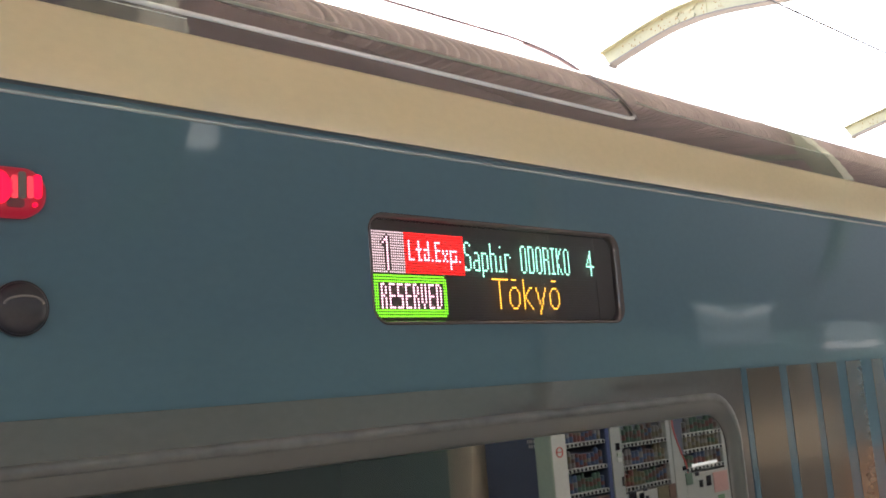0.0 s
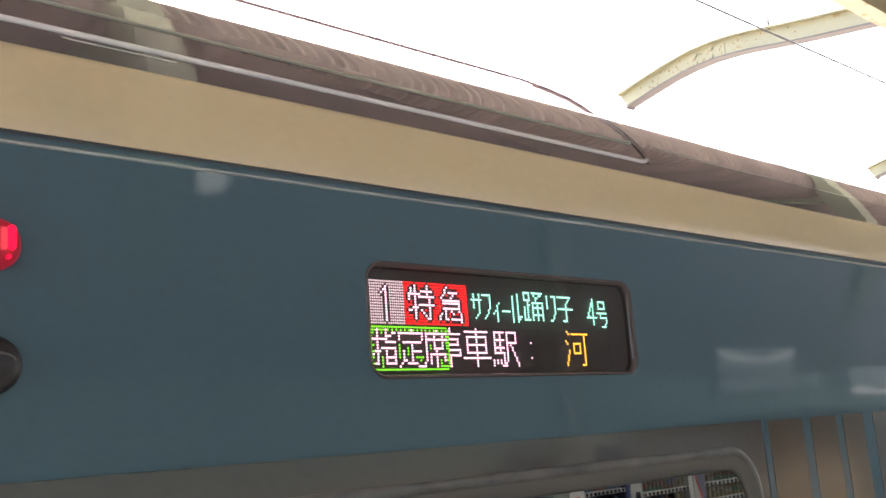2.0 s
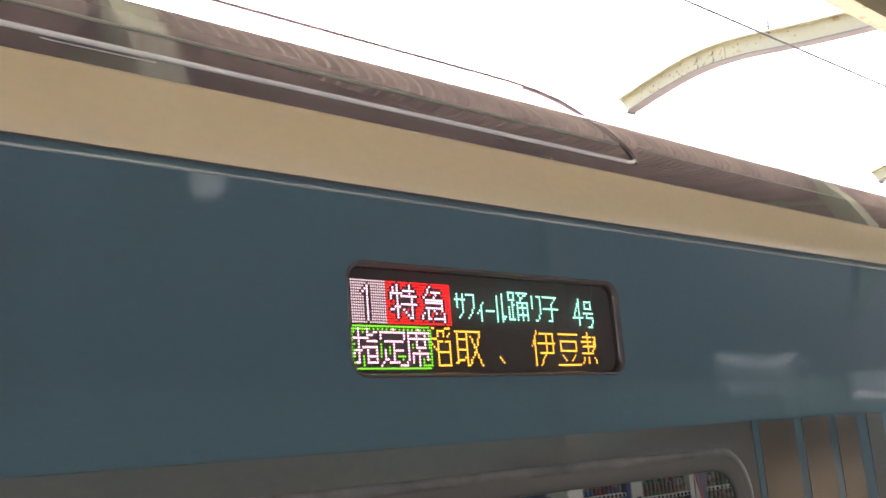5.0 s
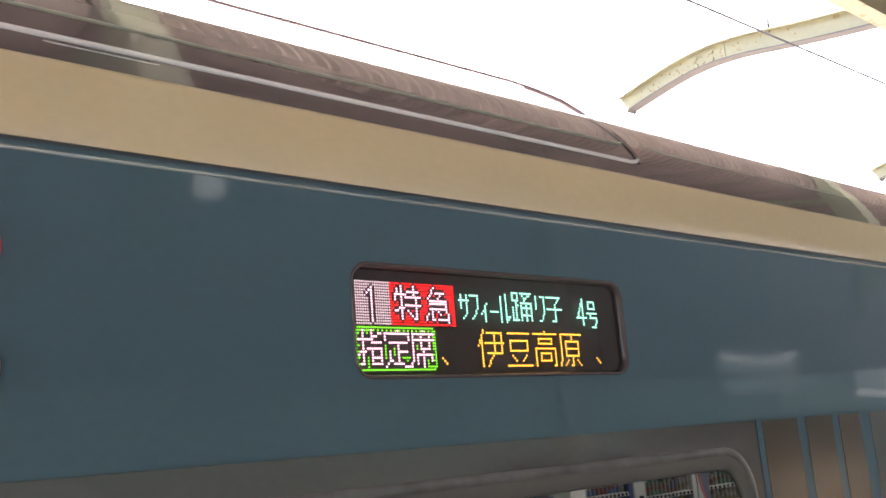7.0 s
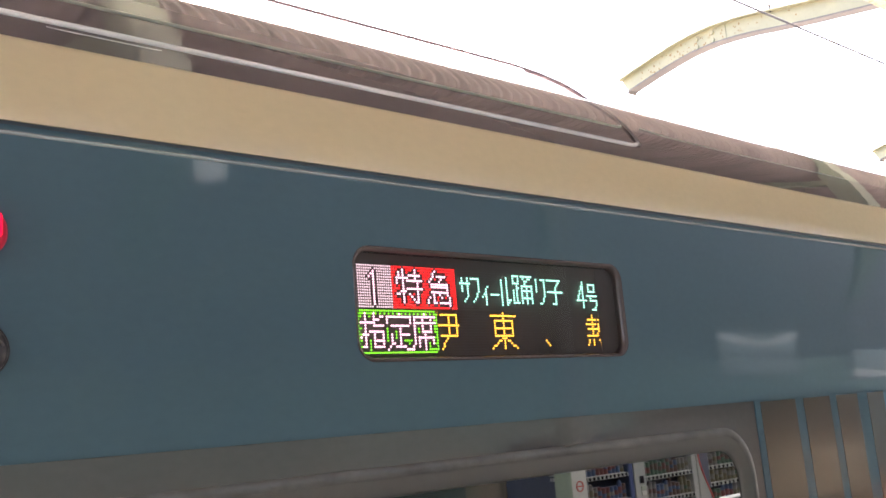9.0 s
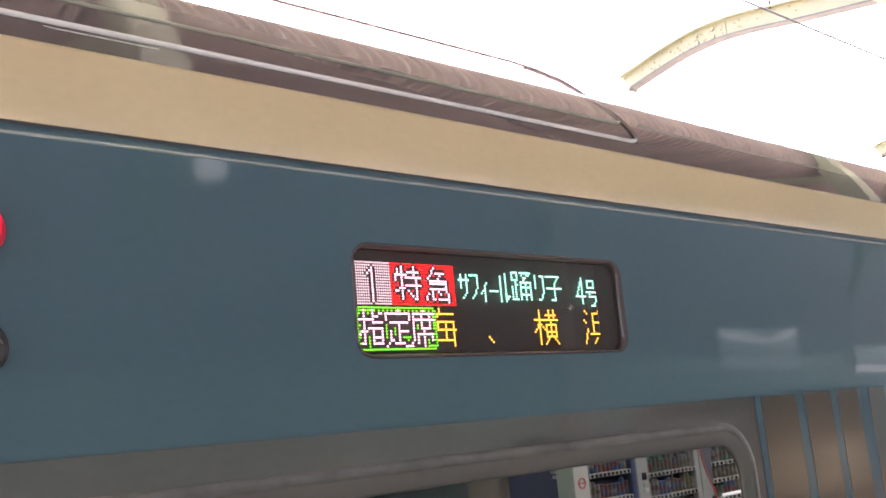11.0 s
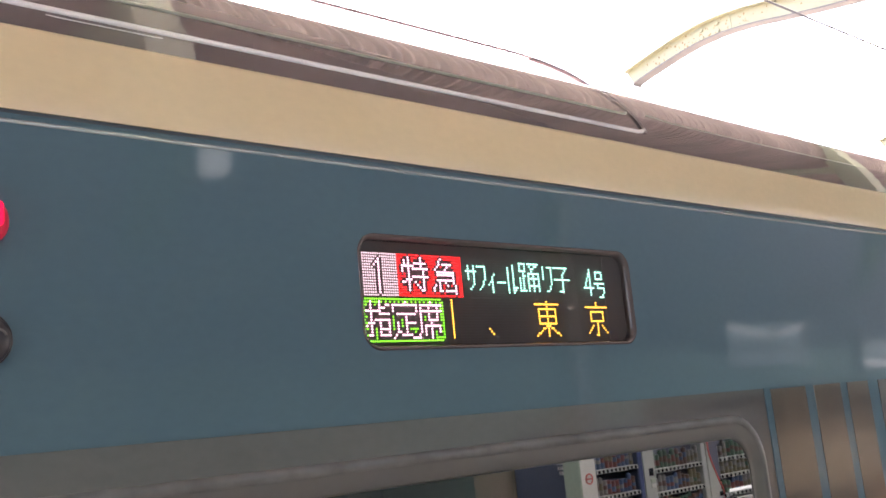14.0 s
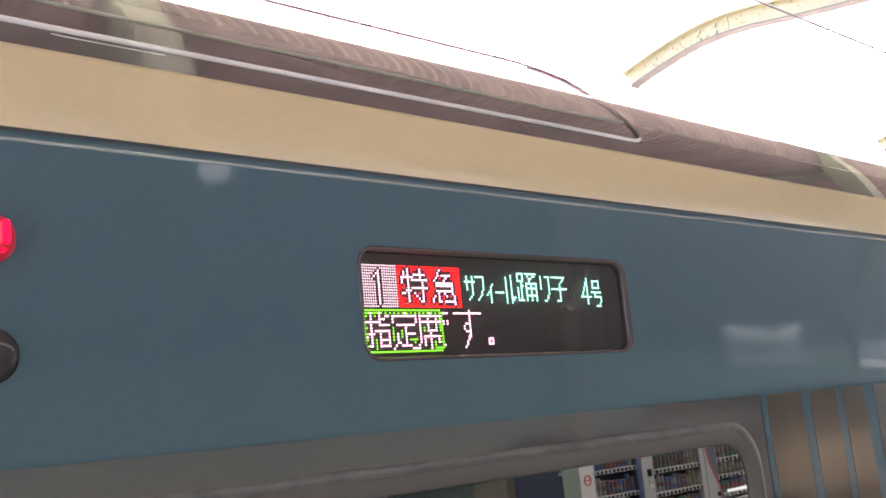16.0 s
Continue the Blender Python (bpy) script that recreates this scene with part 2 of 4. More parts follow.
def holed(bm, outer, inner, y, depth=0.02):
    """A plate with a hole, front at y, and the hole's reveal."""
    loops = []
    for loop in (outer, inner):
        vs = [bm.verts.new((x, y, z)) for x, z in loop]
        loops.append([bm.edges.new((vs[k], vs[(k + 1) % len(vs)])) for k in range(len(vs))])
    bmesh.ops.triangle_fill(bm, use_beauty=True, edges=loops[0] + loops[1])
    for es in loops:
        r = bmesh.ops.extrude_edge_only(bm, edges=es)
        bmesh.ops.translate(bm, verts=[v for v in r["geom"] if isinstance(v, bmesh.types.BMVert)], vec=(0, depth, 0))
    return bm


def tube(bm, pts, r, n=8, mi=0):
    """A round bar along points."""
    pts = [Vector(p) for p in pts]
    rings = []
    for i, p in enumerate(pts):
        d = (pts[min(i + 1, len(pts) - 1)] - pts[max(i - 1, 0)]).normalized()
        u = d.cross(Vector((0, 0, 1)))
        u = u.normalized() if u.length > 1e-3 else Vector((1, 0, 0))
        w = d.cross(u)
        rings.append([bm.verts.new(p + (u * math.cos(2 * math.pi * k / n) + w * math.sin(2 * math.pi * k / n)) * r) for k in range(n)])
    for a, b in zip(rings, rings[1:]):
        for k in range(n):
            bm.faces.new((a[k], a[(k + 1) % n], b[(k + 1) % n], b[k])).material_index = mi
    for loop in (rings[0], rings[-1]):
        bm.faces.new(loop).material_index = mi
    return bm


def cyl(bm, c, r, depth, axis="y", n=20, mi=0, r2=None):
    turn = {"y": pose(0, 0, 0, 90), "x": pose(0, 0, 0, 0, 90), "z": Matrix()}[axis]
    g = bmesh.ops.create_cone(bm, cap_ends=True, segments=n, radius1=r, radius2=r if r2 is None else r2, depth=depth, matrix=Matrix.Translation(c) @ turn)
    for f in {f for v in g["verts"] for f in v.link_faces}:
        f.material_index = mi
    return bm


# ---- ground, platform, far side ----
def setting():
    bm = bmesh.new()
    box(bm, -600, 600, -600, 600, -1.4, -1.1)
    tagged(part("ground", bm, ASPHALT), "grey ballast and soil around the tracks", "ground", kind="structure")
    bm = bmesh.new()
    box(bm, -30, 40, -6.6, -0.12, -1.1, 0.0, 0.02)
    tagged(part("platform", bm, CONCRETE), "grey concrete station platform", "platform", kind="structure")
    # added low wall, out of view, blocks bright ground from the window's reflections
    bm = bmesh.new()
    box(bm, -30, 40, -6.75, -6.6, -1.1, 1.25, 0.01)
    tagged(part("wall_low", bm, WALLBROWN), "plain brown wall added out of view behind the platform", "wall", kind="structure")
    # corrugated canopy, sloping up to the eaves over the train
    bm = bmesh.new()
    rows = []
    n = 4200
    for i in range(n + 1):
        x = -8 + 44 * i / n
        dz = 0.026 * math.sin(2 * math.pi * x / 0.085)
        rows.append([bm.verts.new((x, y, z + dz)) for y, z in ((0.95, 4.92), (-1.6, 4.52), (-4.3, 4.22))])
    for a, b in zip(rows, rows[1:]):
        for k in range(2):
            bm.faces.new((a[k], b[k], b[k + 1], a[k + 1]))
    tagged(part("ceiling", bm, SHEET, smooth=True), "brown corrugated canopy sheet over the platform", "canopy", kind="structure")


setting()


# ---- canopy steel: arched ribs, eaves girder, wires ----
def between(pts, y):
    """The height at y on a line of (y, z) points."""
    for (a, za), (b, zb) in zip(pts, pts[1:]):
        if a <= y <= b:
            return za + (zb - za) * (y - a) / (b - a)
    return pts[-1][1]


def rib_height(y):
    """Height of a rib's middle line over the track."""
    return 0.018 + between(((0.6, 4.675), (1.335, 4.808), (1.86, 4.882), (2.174, 4.934), (2.384, 4.973), (2.594, 5.0), (2.804, 5.013), (3.013, 5.005), (3.223, 4.979), (3.538, 4.918), (3.852, 4.85), (4.1, 4.79)), y)


# underside of the rafter, curving down over the platform to a pointed foot, and its depth there
KNEE = ((0.80, 4.62, 0.14), (0.45, 4.62, 0.12), (0.10, 4.60, 0.13), (-0.03, 4.54, 0.17), (-0.25, 4.45, 0.22), (-0.48, 4.33, 0.28), (-0.75, 4.15, 0.28), (-1.0, 3.92, 0.27), (-1.2, 3.65, 0.26), (-1.33, 3.40, 0.25), (-1.47, 3.13, 0.22), (-1.62, 2.85, 0.16), (-1.76, 2.62, 0.09), (-1.86, 2.50, 0.05), (-1.92, 2.42, 0.02))


def loft(bm, loops, mi=0):
    vs = [[bm.verts.new(p) for p in loop] for loop in loops]
    n = len(vs[0])
    for a, b in zip(vs, vs[1:]):
        for j in range(n):
            bm.faces.new((a[j], a[(j + 1) % n], b[(j + 1) % n], b[j])).material_index = mi
    bm.faces.new(vs[0]).material_index = mi
    bm.faces.new(vs[-1]).material_index = mi
    return bm


def canopy_rib():
    rib = empty("canopy_rib", "cream-painted arched steel canopy beam with rust stains", "beam", "canopy beams")
    ys = [0.62 + 0.12 * k for k in range(28)]
    for name, half, lo, hi in (("web", 0.0045, -0.080, 0.080), ("bottom_flange", 0.062, -0.092, -0.079), ("top_flange", 0.062, 0.079, 0.092)):
        bm = bmesh.new()
        # the free end is cut on a slant, longer at the top
        cut = lambda y, dz: min(y, 3.88 + 1.3 * dz)
        loft(bm, [[(dx, cut(y, dz), rib_height(y) + dz) for dx, dz in ((-half, lo), (half, lo), (half, hi), (-half, hi))] for y in ys])
        part(name, bm, STEELSHADED if name == "bottom_flange" else STEEL, rib)
    bm = bmesh.new()
    loops = []
    for k, (y, z, d) in enumerate(KNEE):
        (ya, za, _), (yb, zb, _) = KNEE[max(k - 1, 0)], KNEE[min(k + 1, len(KNEE) - 1)]
        way = Vector((0, yb - ya, zb - za)).normalized()
        up = Vector((0, way.z, -way.y)) * d
        loops.append([(-0.10, y, z), (0.10, y, z), (0.10, y + up.y, z + up.z), (-0.10, y + up.y, z + up.z)])
    loft(bm, loops)
    part("rafter", bm, PALEGREEN, rib, "pale green curved rafter drooping over the platform")
    bm = bmesh.new()
    loft(bm, [[(-0.06, y, z), (0.06, y, z), (0.06, y, z + 0.14), (-0.06, y, z + 0.14)] for y, z in ((-0.70, 4.33), (-4.2, 4.03))])
    part("rear_arm", bm, PALEGREEN, rib)
    rnd = random.Random(4)
    for y in (2.80, 2.97):
        for dz in (-0.038, 0.034):
            bm = bmesh.new()
            cyl(bm, (-0.012, y, rib_height(y) + dz), 0.022, 0.02, "x", 6)
            part("bolt", bm, STEEL, rib)
    bm = bmesh.new()
    box(bm, -0.012, 0.012, 2.66, 2.69, rib_height(2.66) - 0.076, rib_height(2.66) + 0.076, 0.002)
    part("splice_plate", bm, STEEL, rib)
    # flakes of rust standing off the paint, thickest round the splice
    for k in range(60):
        y = rnd.gauss(2.95, 0.5)
        if not 1.9 < y < 3.75:
            continue
        bm = bmesh.new()
        c, w, h = rnd.uniform(-0.06, 0.065), rnd.uniform(0.003, 0.012), rnd.uniform(0.004, 0.020)
        fan = [(-0.0062, y + w * rnd.uniform(0.5, 1) * math.cos(a * 0.785), rib_height(y) + c + h * rnd.uniform(0.5, 1) * math.sin(a * 0.785)) for a in range(8)]
        loft(bm, [[(-0.0040, b, z) for _, b, z in fan], fan])
        part("rust_flake", bm, RUST, rib)
    return rib


rib = canopy_rib()
rib.location.x = 6.35
for x in (0.38, -5.6, 11.9):
    copy_thing(rib, pose(x, 0, 0))

bm = bmesh.new()
box(bm, -8, 36, 0.79, 0.80, 4.262, 4.50)
box(bm, -8, 36, 0.735, 0.855, 4.25, 4.262)
tagged(part("eaves_girder", bm, STEEL), "cream-painted steel eaves girder under the canopy edge", "beam")


def overhead_wire(y, z, x0, x1, sag, r):
    bm = bmesh.new()
    n = 24
    tube(bm, [(x0 + (x1 - x0) * k / n, y, z - sag * 4 * (k / n) * (1 - k / n)) for k in range(n + 1)], r, 6)
    return tagged(part("overhead_wire", bm, WIRE), "thin dark overhead contact wire above the track", "wire")


overhead_wire(1.6, 4.475, -20, 40, 0.0, 0.0085)
clamp = empty("wire_hanger", "small grey wire hanger with insulator on the beam", "hanger")
bm = bmesh.new()
tube(bm, [(6.329, 2.206, 5.03), (6.329, 2.206, 5.094)], 0.010)
tube(bm, [(6.329, 2.237, 5.052), (6.329, 2.143, 5.052)], 0.008)
part("rod", bm, WIRE, clamp)
bm = bmesh.new()
for k in range(3):
    cyl(bm, (6.329, 2.206, 5.099 + 0.022 * k), 0.022 - 0.004 * k, 0.016, "z", 12)
tube(bm, [(6.329, 2.206, 5.146), (6.329, 2.206, 5.209)], 0.004)
part("insulator", bm, INSULATOR, clamp)


# ---- the train ----
X0, X1 = -9.0, 12.0
P, DX, LEFT, ROW0 = 0.006, 0.0059, 0.010, 2.08
train = empty("train_carriage", "blue and cream express train carriage standing at the platform", "train")
SIGN = rounded(-0.012, 0.893, 1.870, 2.120, 0.045)

# blue side with the opening for the display, its top edge rolled in
bm = bmesh.new()
holed(bm, [(X0, 1.724), (X1, 1.724), (X1, 2.262), (X0, 2.262)], SIGN, 0.0, 0.004)
body_side = part("body_side", bm, BLUE, train, "glossy dark blue side panel")
bm = bmesh.new()
sweep(bm, [(0.0, 2.262), (0.0008, 2.270), (0.003, 2.277), (0.0065, 2.282)], X0, X1, 40)
part("panel_edge", bm, BLUE, train, smooth=True)
# pale tube puts the highlight on the rolled edge into colour
bm = bmesh.new()
tube(bm, [(X0, 0.0015, 2.266), (-2, 0.0015, 2.266), (4, 0.0015, 2.266), (X1, 0.0015, 2.266)], 0.0042, 16)
part("edge_highlight", bm, EDGESTREAK, train, "thin pale highlight line along the blue panel's rolled edge", smooth=True)
bm = bmesh.new()
sweep(bm, [(0.0062, 2.281), (0.0062, 2.289)], X0, X1)
part("groove", bm, GROOVE, train)
bm = bmesh.new()
sweep(bm, [(0.0062, 2.2885), (0.002, 2.288)], X0, X1)
sweep(bm, [(0.002, 2.2882), (0.0025, 2.31), (0.004, 2.33), (0.012, 2.39), (0.026, 2.440), (0.030, 2.450), (0.036, 2.452)], X0, X1, 60)
part("cream_band", bm, CREAM, train, "cream painted band below the roof", smooth=True)
def shoulder_arc(n=14):
    """A convex arc from the cream band up to the roof's edge."""
    y, z, pts = 0.033, 2.449, [(0.033, 2.449)]
    for k in range(n):
        a = radians(81 - 31 * (k + 0.5) / n)
        y, z = y + 0.0159 * math.cos(a), z + 0.0159 * math.sin(a)
        pts.append((y, z))
    return pts


SHOULDER = shoulder_arc()
LOW = [(0.132, 2.655), (0.144, 2.661), (0.162, 2.667), (0.2, 2.678), (0.25, 2.689), (0.35, 2.707), (0.45, 2.724), (0.6, 2.749), (0.9, 2.789), (1.45, 2.839)]


def roof_profile(x):
    """The cross section, sagging a millimetre or two along the roof."""
    half = [(y, z + 0.0015 * math.sin(1.7 * x)) for y, z in LOW]
    return SHOULDER + half + [(2.9 - y, z) for y, z in reversed(half[:-1])] + [(2.85, 2.5), (2.87, 2.45)]


bm = bmesh.new()
xs = [X0, -4, -1, 0.5, 0.75] + [0.8 + 0.04 * k for k in range(51)] + [3.2, 5, 8, X1]
rows = [[bm.verts.new((x, y, z)) for y, z in roof_profile(x)] for x in xs]
for a, b in zip(rows, rows[1:]):
    for k in range(len(a) - 1):
        bm.faces.new((a[k], b[k], b[k + 1], a[k + 1])).material_index = 1 if k < 7 else 0
roof = part("roof", bm, ROOF, train, "dark glossy brown-grey rounded roof", smooth=True)
roof.data.materials.append(ROOFBAND)
bm = bmesh.new()
sweep(bm, [(2.87, 2.45), (2.9, 1.7), (2.9, -0.9)], X0, X1)
for x in (X0, X1):
    box(bm, x - 0.01, x + 0.01, 0.02, 2.88, -0.9, 2.6)
box(bm, X0, X1, 0.05, 2.88, -0.95, -0.9)
part("far_side", bm, BLUE, train)


def on_shoulder(y):
    for (a, za), (b, zb) in zip(SHOULDER, SHOULDER[1:]):
        if a <= y <= b:
            return za + (zb - za) * (y - a) / (b - a)
    return SHOULDER[-1][1]


# skylight: bright lower lip with a hooked end, grey seal line, dark end strip
bm = bmesh.new()
tube(bm, [(X0 + 0.5, 0.044, 2.499), (-0.5, 0.044, 2.499), (0.3, 0.044, 2.499), (1.03, 0.044, 2.499), (1.075, 0.044, 2.499), (1.10, 0.045, 2.503), (1.113, 0.047, 2.511)], 0.0062, 10)
part("skylight_lip", bm, LIP, train, "bright metal lip along the roof window", smooth=True)
bm = bmesh.new()
tube(bm, [(X0 + 0.5, 0.066, 2.557), (0.9, 0.066, 2.557), (1.05, 0.066, 2.557), (1.065, 0.067, 2.562)], 0.0046, 8)
part("seal", bm, SEAL, train, smooth=True)
bm = bmesh.new()
tube(bm, [(1.17, 0.072, 2.573), (1.30, 0.067, 2.561), (1.6, 0.066, 2.557), (2.1, 0.066, 2.557), (2.5, 0.066, 2.557)], 0.002, 8)
part("seal", bm, SEAL, train, smooth=True)
bm = bmesh.new()
last = None
for k in range(15):
    y = 0.044 + 0.079 * k / 14
    x = 1.115 - 0.115 * (k / 14) ** 1.2
    now = [bm.verts.new((x - 0.010, y - 0.004, on_shoulder(y) + 0.0017)), bm.verts.new((x + 0.010, y - 0.004, on_shoulder(y) + 0.0017))]
    if last:
        bm.faces.new((last[0], last[1], now[1], now[0]))
    last = now
part("skylight_end_strip", bm, ENDSTRIP, train, smooth=True)
# long low rail on the roof, bent down into it at its end
bm = bmesh.new()
tube(bm, [(-8.0, 0.45, 2.72), (-7.9, 0.45, 2.87), (-7.7, 0.45, 2.885), (0.0, 0.45, 2.885), (1.03, 0.45, 2.886), (1.16, 0.45, 2.879), (1.28, 0.45, 2.865), (1.36, 0.45, 2.845), (1.43, 0.45, 2.822), (1.52, 0.45, 2.775), (1.60, 0.45, 2.715)], 0.005, 8)
part("roof_rail", bm, RAILBROWN, train, smooth=True)
bm = bmesh.new()
tube(bm, [(1.10, 0.452, 2.8805), (1.18, 0.452, 2.874), (1.28, 0.452, 2.861), (1.36, 0.452, 2.841), (1.43, 0.452, 2.818), (1.52, 0.452, 2.771), (1.60, 0.452, 2.715)], 0.008, 8)
part("roof_rail_sleeve", bm, RAILBROWN, train, smooth=True)

bm = bmesh.new()
tube(bm, [(1.95, 0.45, 2.722), (1.99, 0.45, 2.868), (2.10, 0.45, 2.872), (2.24, 0.45, 2.866), (2.38, 0.45, 2.857), (2.62, 0.45, 2.838), (2.85, 0.45, 2.815), (3.05, 0.45, 2.77), (3.15, 0.45, 2.715)], 0.003, 8)
part("roof_rail", bm, SEAL, train, "short pale rail on the roof", smooth=True)
# two short bright tubes stand in for glints below the lip
for a, b in ((-0.878, -0.775), (-0.625, -0.405)):
    bm = bmesh.new()
    tube(bm, [(a, 0.0415, 2.4865), (a + 0.02, 0.0405, 2.4855), (b - 0.02, 0.0405, 2.4855), (b, 0.0415, 2.4865)], 0.0011, 8)
    part("lip_glint", bm, LIP, train, smooth=True)

# smoked panel round the window, and the striped end of it
PANE = rounded(-2.6, 1.375, 0.55, 1.590, 0.10)
FRAMEOUT = rounded(-2.665, 1.44, 0.485, 1.655, 0.15)
bm = bmesh.new()
holed(bm, [(-3.2, -0.9), (1.482, -0.9), (1.482, 1.7236), (-3.2, 1.7236)], FRAMEOUT, 0.003, 0.02)
part("window_panel", bm, BLACKPANEL, train, "smoked black panel surrounding the window")
bm = bmesh.new()
box(bm, X0, -3.21, 0.0, 0.03, -0.9, 1.722)
part("lower_side", bm, BLUE, train)
stripes = ((1.516, 1.728), (1.782, 1.959), (2.008, 2.162), (2.240, 2.370), (2.47, 2.57), (2.69, 2.77))
for a, b in stripes:
    bm = bmesh.new()
    box(bm, a, b, -0.001, 0.012, -0.9, 1.720, 0.0006)
    part("stripe", bm, STRIPE, train, "smoked black vertical stripe")
bm = bmesh.new()
box(bm, 1.484, X1, 0.001, 0.03, -0.9, 1.7235)
part("lower_side", bm, BLUE, train)

window = new("window")
window.parent = train
bm = bmesh.new()
n = 9
loops = [(FRAMEOUT, 0.0025), (rounded(-2.657, 1.432, 0.493, 1.647, 0.144), -0.0025), (rounded(-2.645, 1.420, 0.505, 1.634, 0.134), -0.0025), (rounded(-2.641, 1.416, 0.509, 1.631, 0.131), 0.001)]
vs = [[bm.verts.new((x, y, z)) for x, z in lp] for lp, y in loops]
for a, b in zip(vs, vs[1:]):
    for k in range(len(a)):
        bm.faces.new((a[k], a[(k + 1) % len(a)], b[(k + 1) % len(a)], b[k]))
part("trim", bm, FRAMEMETAL, window, "bright metal trim round the window frame", smooth=True)
bm = bmesh.new()
loops = [(rounded(-2.641, 1.416, 0.509, 1.631, 0.131), 0.001), (rounded(-2.635, 1.41, 0.515, 1.625, 0.127), 0.0035), (rounded(-2.606, 1.381, 0.544, 1.596, 0.105), 0.010), (PANE, 0.016), (PANE, 0.022)]
vs = [[bm.verts.new((x, y, z)) for x, z in lp] for lp, y in loops]
for a, b in zip(vs, vs[1:]):
    for k in range(len(a)):
        bm.faces.new((a[k], a[(k + 1) % len(a)], b[(k + 1) % len(a)], b[k]))
part("window_frame", bm, FRAME, window, "grey window frame", smooth=True)
bm = bmesh.new()
bm.faces.new([bm.verts.new((x, 0.019, z)) for x, z in PANE])
pane = part("pane", bm, PANEGLASS, window, "dark tinted window glass")
bm = bmesh.new()
sweep(bm, [(0.035, 1.70), (2.6, 1.70), (2.6, 0.0), (0.035, 0.0)], -3.1, 1.48)
box(bm, -3.12, -3.1, 0.035, 2.6, 0.0, 1.70)
box(bm, 1.48, 1.5, 0.035, 2.6, 0.0, 1.70)
part("interior_lining", bm, INTERIOR, train)

# side lamp and round dome
lamp = new("side_lamp")
lamp.parent = train
lamp.location.x = 0.003
bm = bmesh.new()
g = rounded(-0.864, -0.712, 2.050, 2.132, 0.038, 10)
g2 = rounded(-0.856, -0.721, 2.057, 2.126, 0.034, 10)
g3 = rounded(-0.844, -0.735, 2.064, 2.118, 0.025, 10)
vs = [[bm.verts.new((x, y, z)) for x, z in lp] for lp, y in ((g, 0.002), (g, -0.018), (g2, -0.032), (g3, -0.036))]
for a, b in zip(vs, vs[1:]):
    for k in range(len(a)):
        bm.faces.new((a[k], a[(k + 1) % len(a)], b[(k + 1) % len(a)], b[k]))
bm.faces.new(vs[-1])
part("lens", bm, REDLENS, lamp, "glowing red lens", smooth=True)


def lamp_piece(name, outline, m, front):
    bm = bmesh.new()
    vs = [[bm.verts.new((a, y, z)) for a, z in outline] for y in (-0.03, front)]
    for k in range(len(outline)):
        j = (k + 1) % len(outline)
        bm.faces.new((vs[0][k], vs[0][j], vs[1][j], vs[1][k]))
    bm.faces.new(vs[1])
    part(name, bm, m, lamp)


wobble = [(-0.808 + (0.034 + 0.0014 * (k % 3)) * math.cos(k * math.pi / 18), 2.0925 + (0.031 + 0.0012 * (k % 2)) * math.sin(k * math.pi / 18)) for k in range(36)]
lamp_piece("bulb", wobble, REDHOT, -0.0395)
lamp_piece("bulb", rounded(-0.739, -0.7265, 2.078, 2.118, 0.006), REDHOT, -0.0395)
lamp_piece("bulb", rounded(-0.7405, -0.7335, 2.064, 2.071, 0.003), REDHOT, -0.0392)
lamp_piece("reflector", rounded(-0.749, -0.7395, 2.078, 2.114, 0.003), REDSOFT, -0.0385)
lamp_piece("reflector", rounded(-0.774, -0.7645, 2.076, 2.114, 0.003), REDSOFT, -0.0385)
lamp_piece("divider", rounded(-0.7635, -0.7515, 2.076, 2.121, 0.004), REDBODY, -0.0392)
lamp_piece("shade", rounded(-0.782, -0.7545, 2.0615, 2.0755, 0.005), REDSHADE, -0.0388)
bm = bmesh.new()
cyl(bm, (-0.748, -0.004, 1.902), 0.0455, 0.010, "y", 40)
bmesh.ops.create_uvsphere(bm, u_segments=40, v_segments=20, radius=0.0430, matrix=Matrix.Translation((-0.748, -0.008, 1.902)) @ Matrix.Diagonal((1, 0.52, 1, 1)))
bmesh.ops.bisect_plane(bm, geom=bm.verts[:] + bm.edges[:] + bm.faces[:], plane_co=(0, 0.002, 0), plane_no=(0, 1, 0), clear_outer=True)
part("dome", bm, DOME, train, "dark brown-grey round dome below the red lamp", smooth=True)


def dome_front(dx, dz):
    return -0.009 - 0.52 * math.sqrt(max(0.0, 0.043 ** 2 - dx * dx - dz * dz))


# lighter grey crescent painting the highlight on the dome's upper half
bm = bmesh.new()
tube(bm, [(-0.748 + dx, dome_front(dx, dz), 1.902 + dz) for dx, dz in [(0.031 * math.cos(radians(a)), 0.005 + 0.013 * math.sin(radians(a))) for a in range(0, 181, 10)]], 0.0022, 8)
part("dome_highlight", bm, DOMEGLINT, train, smooth=True)


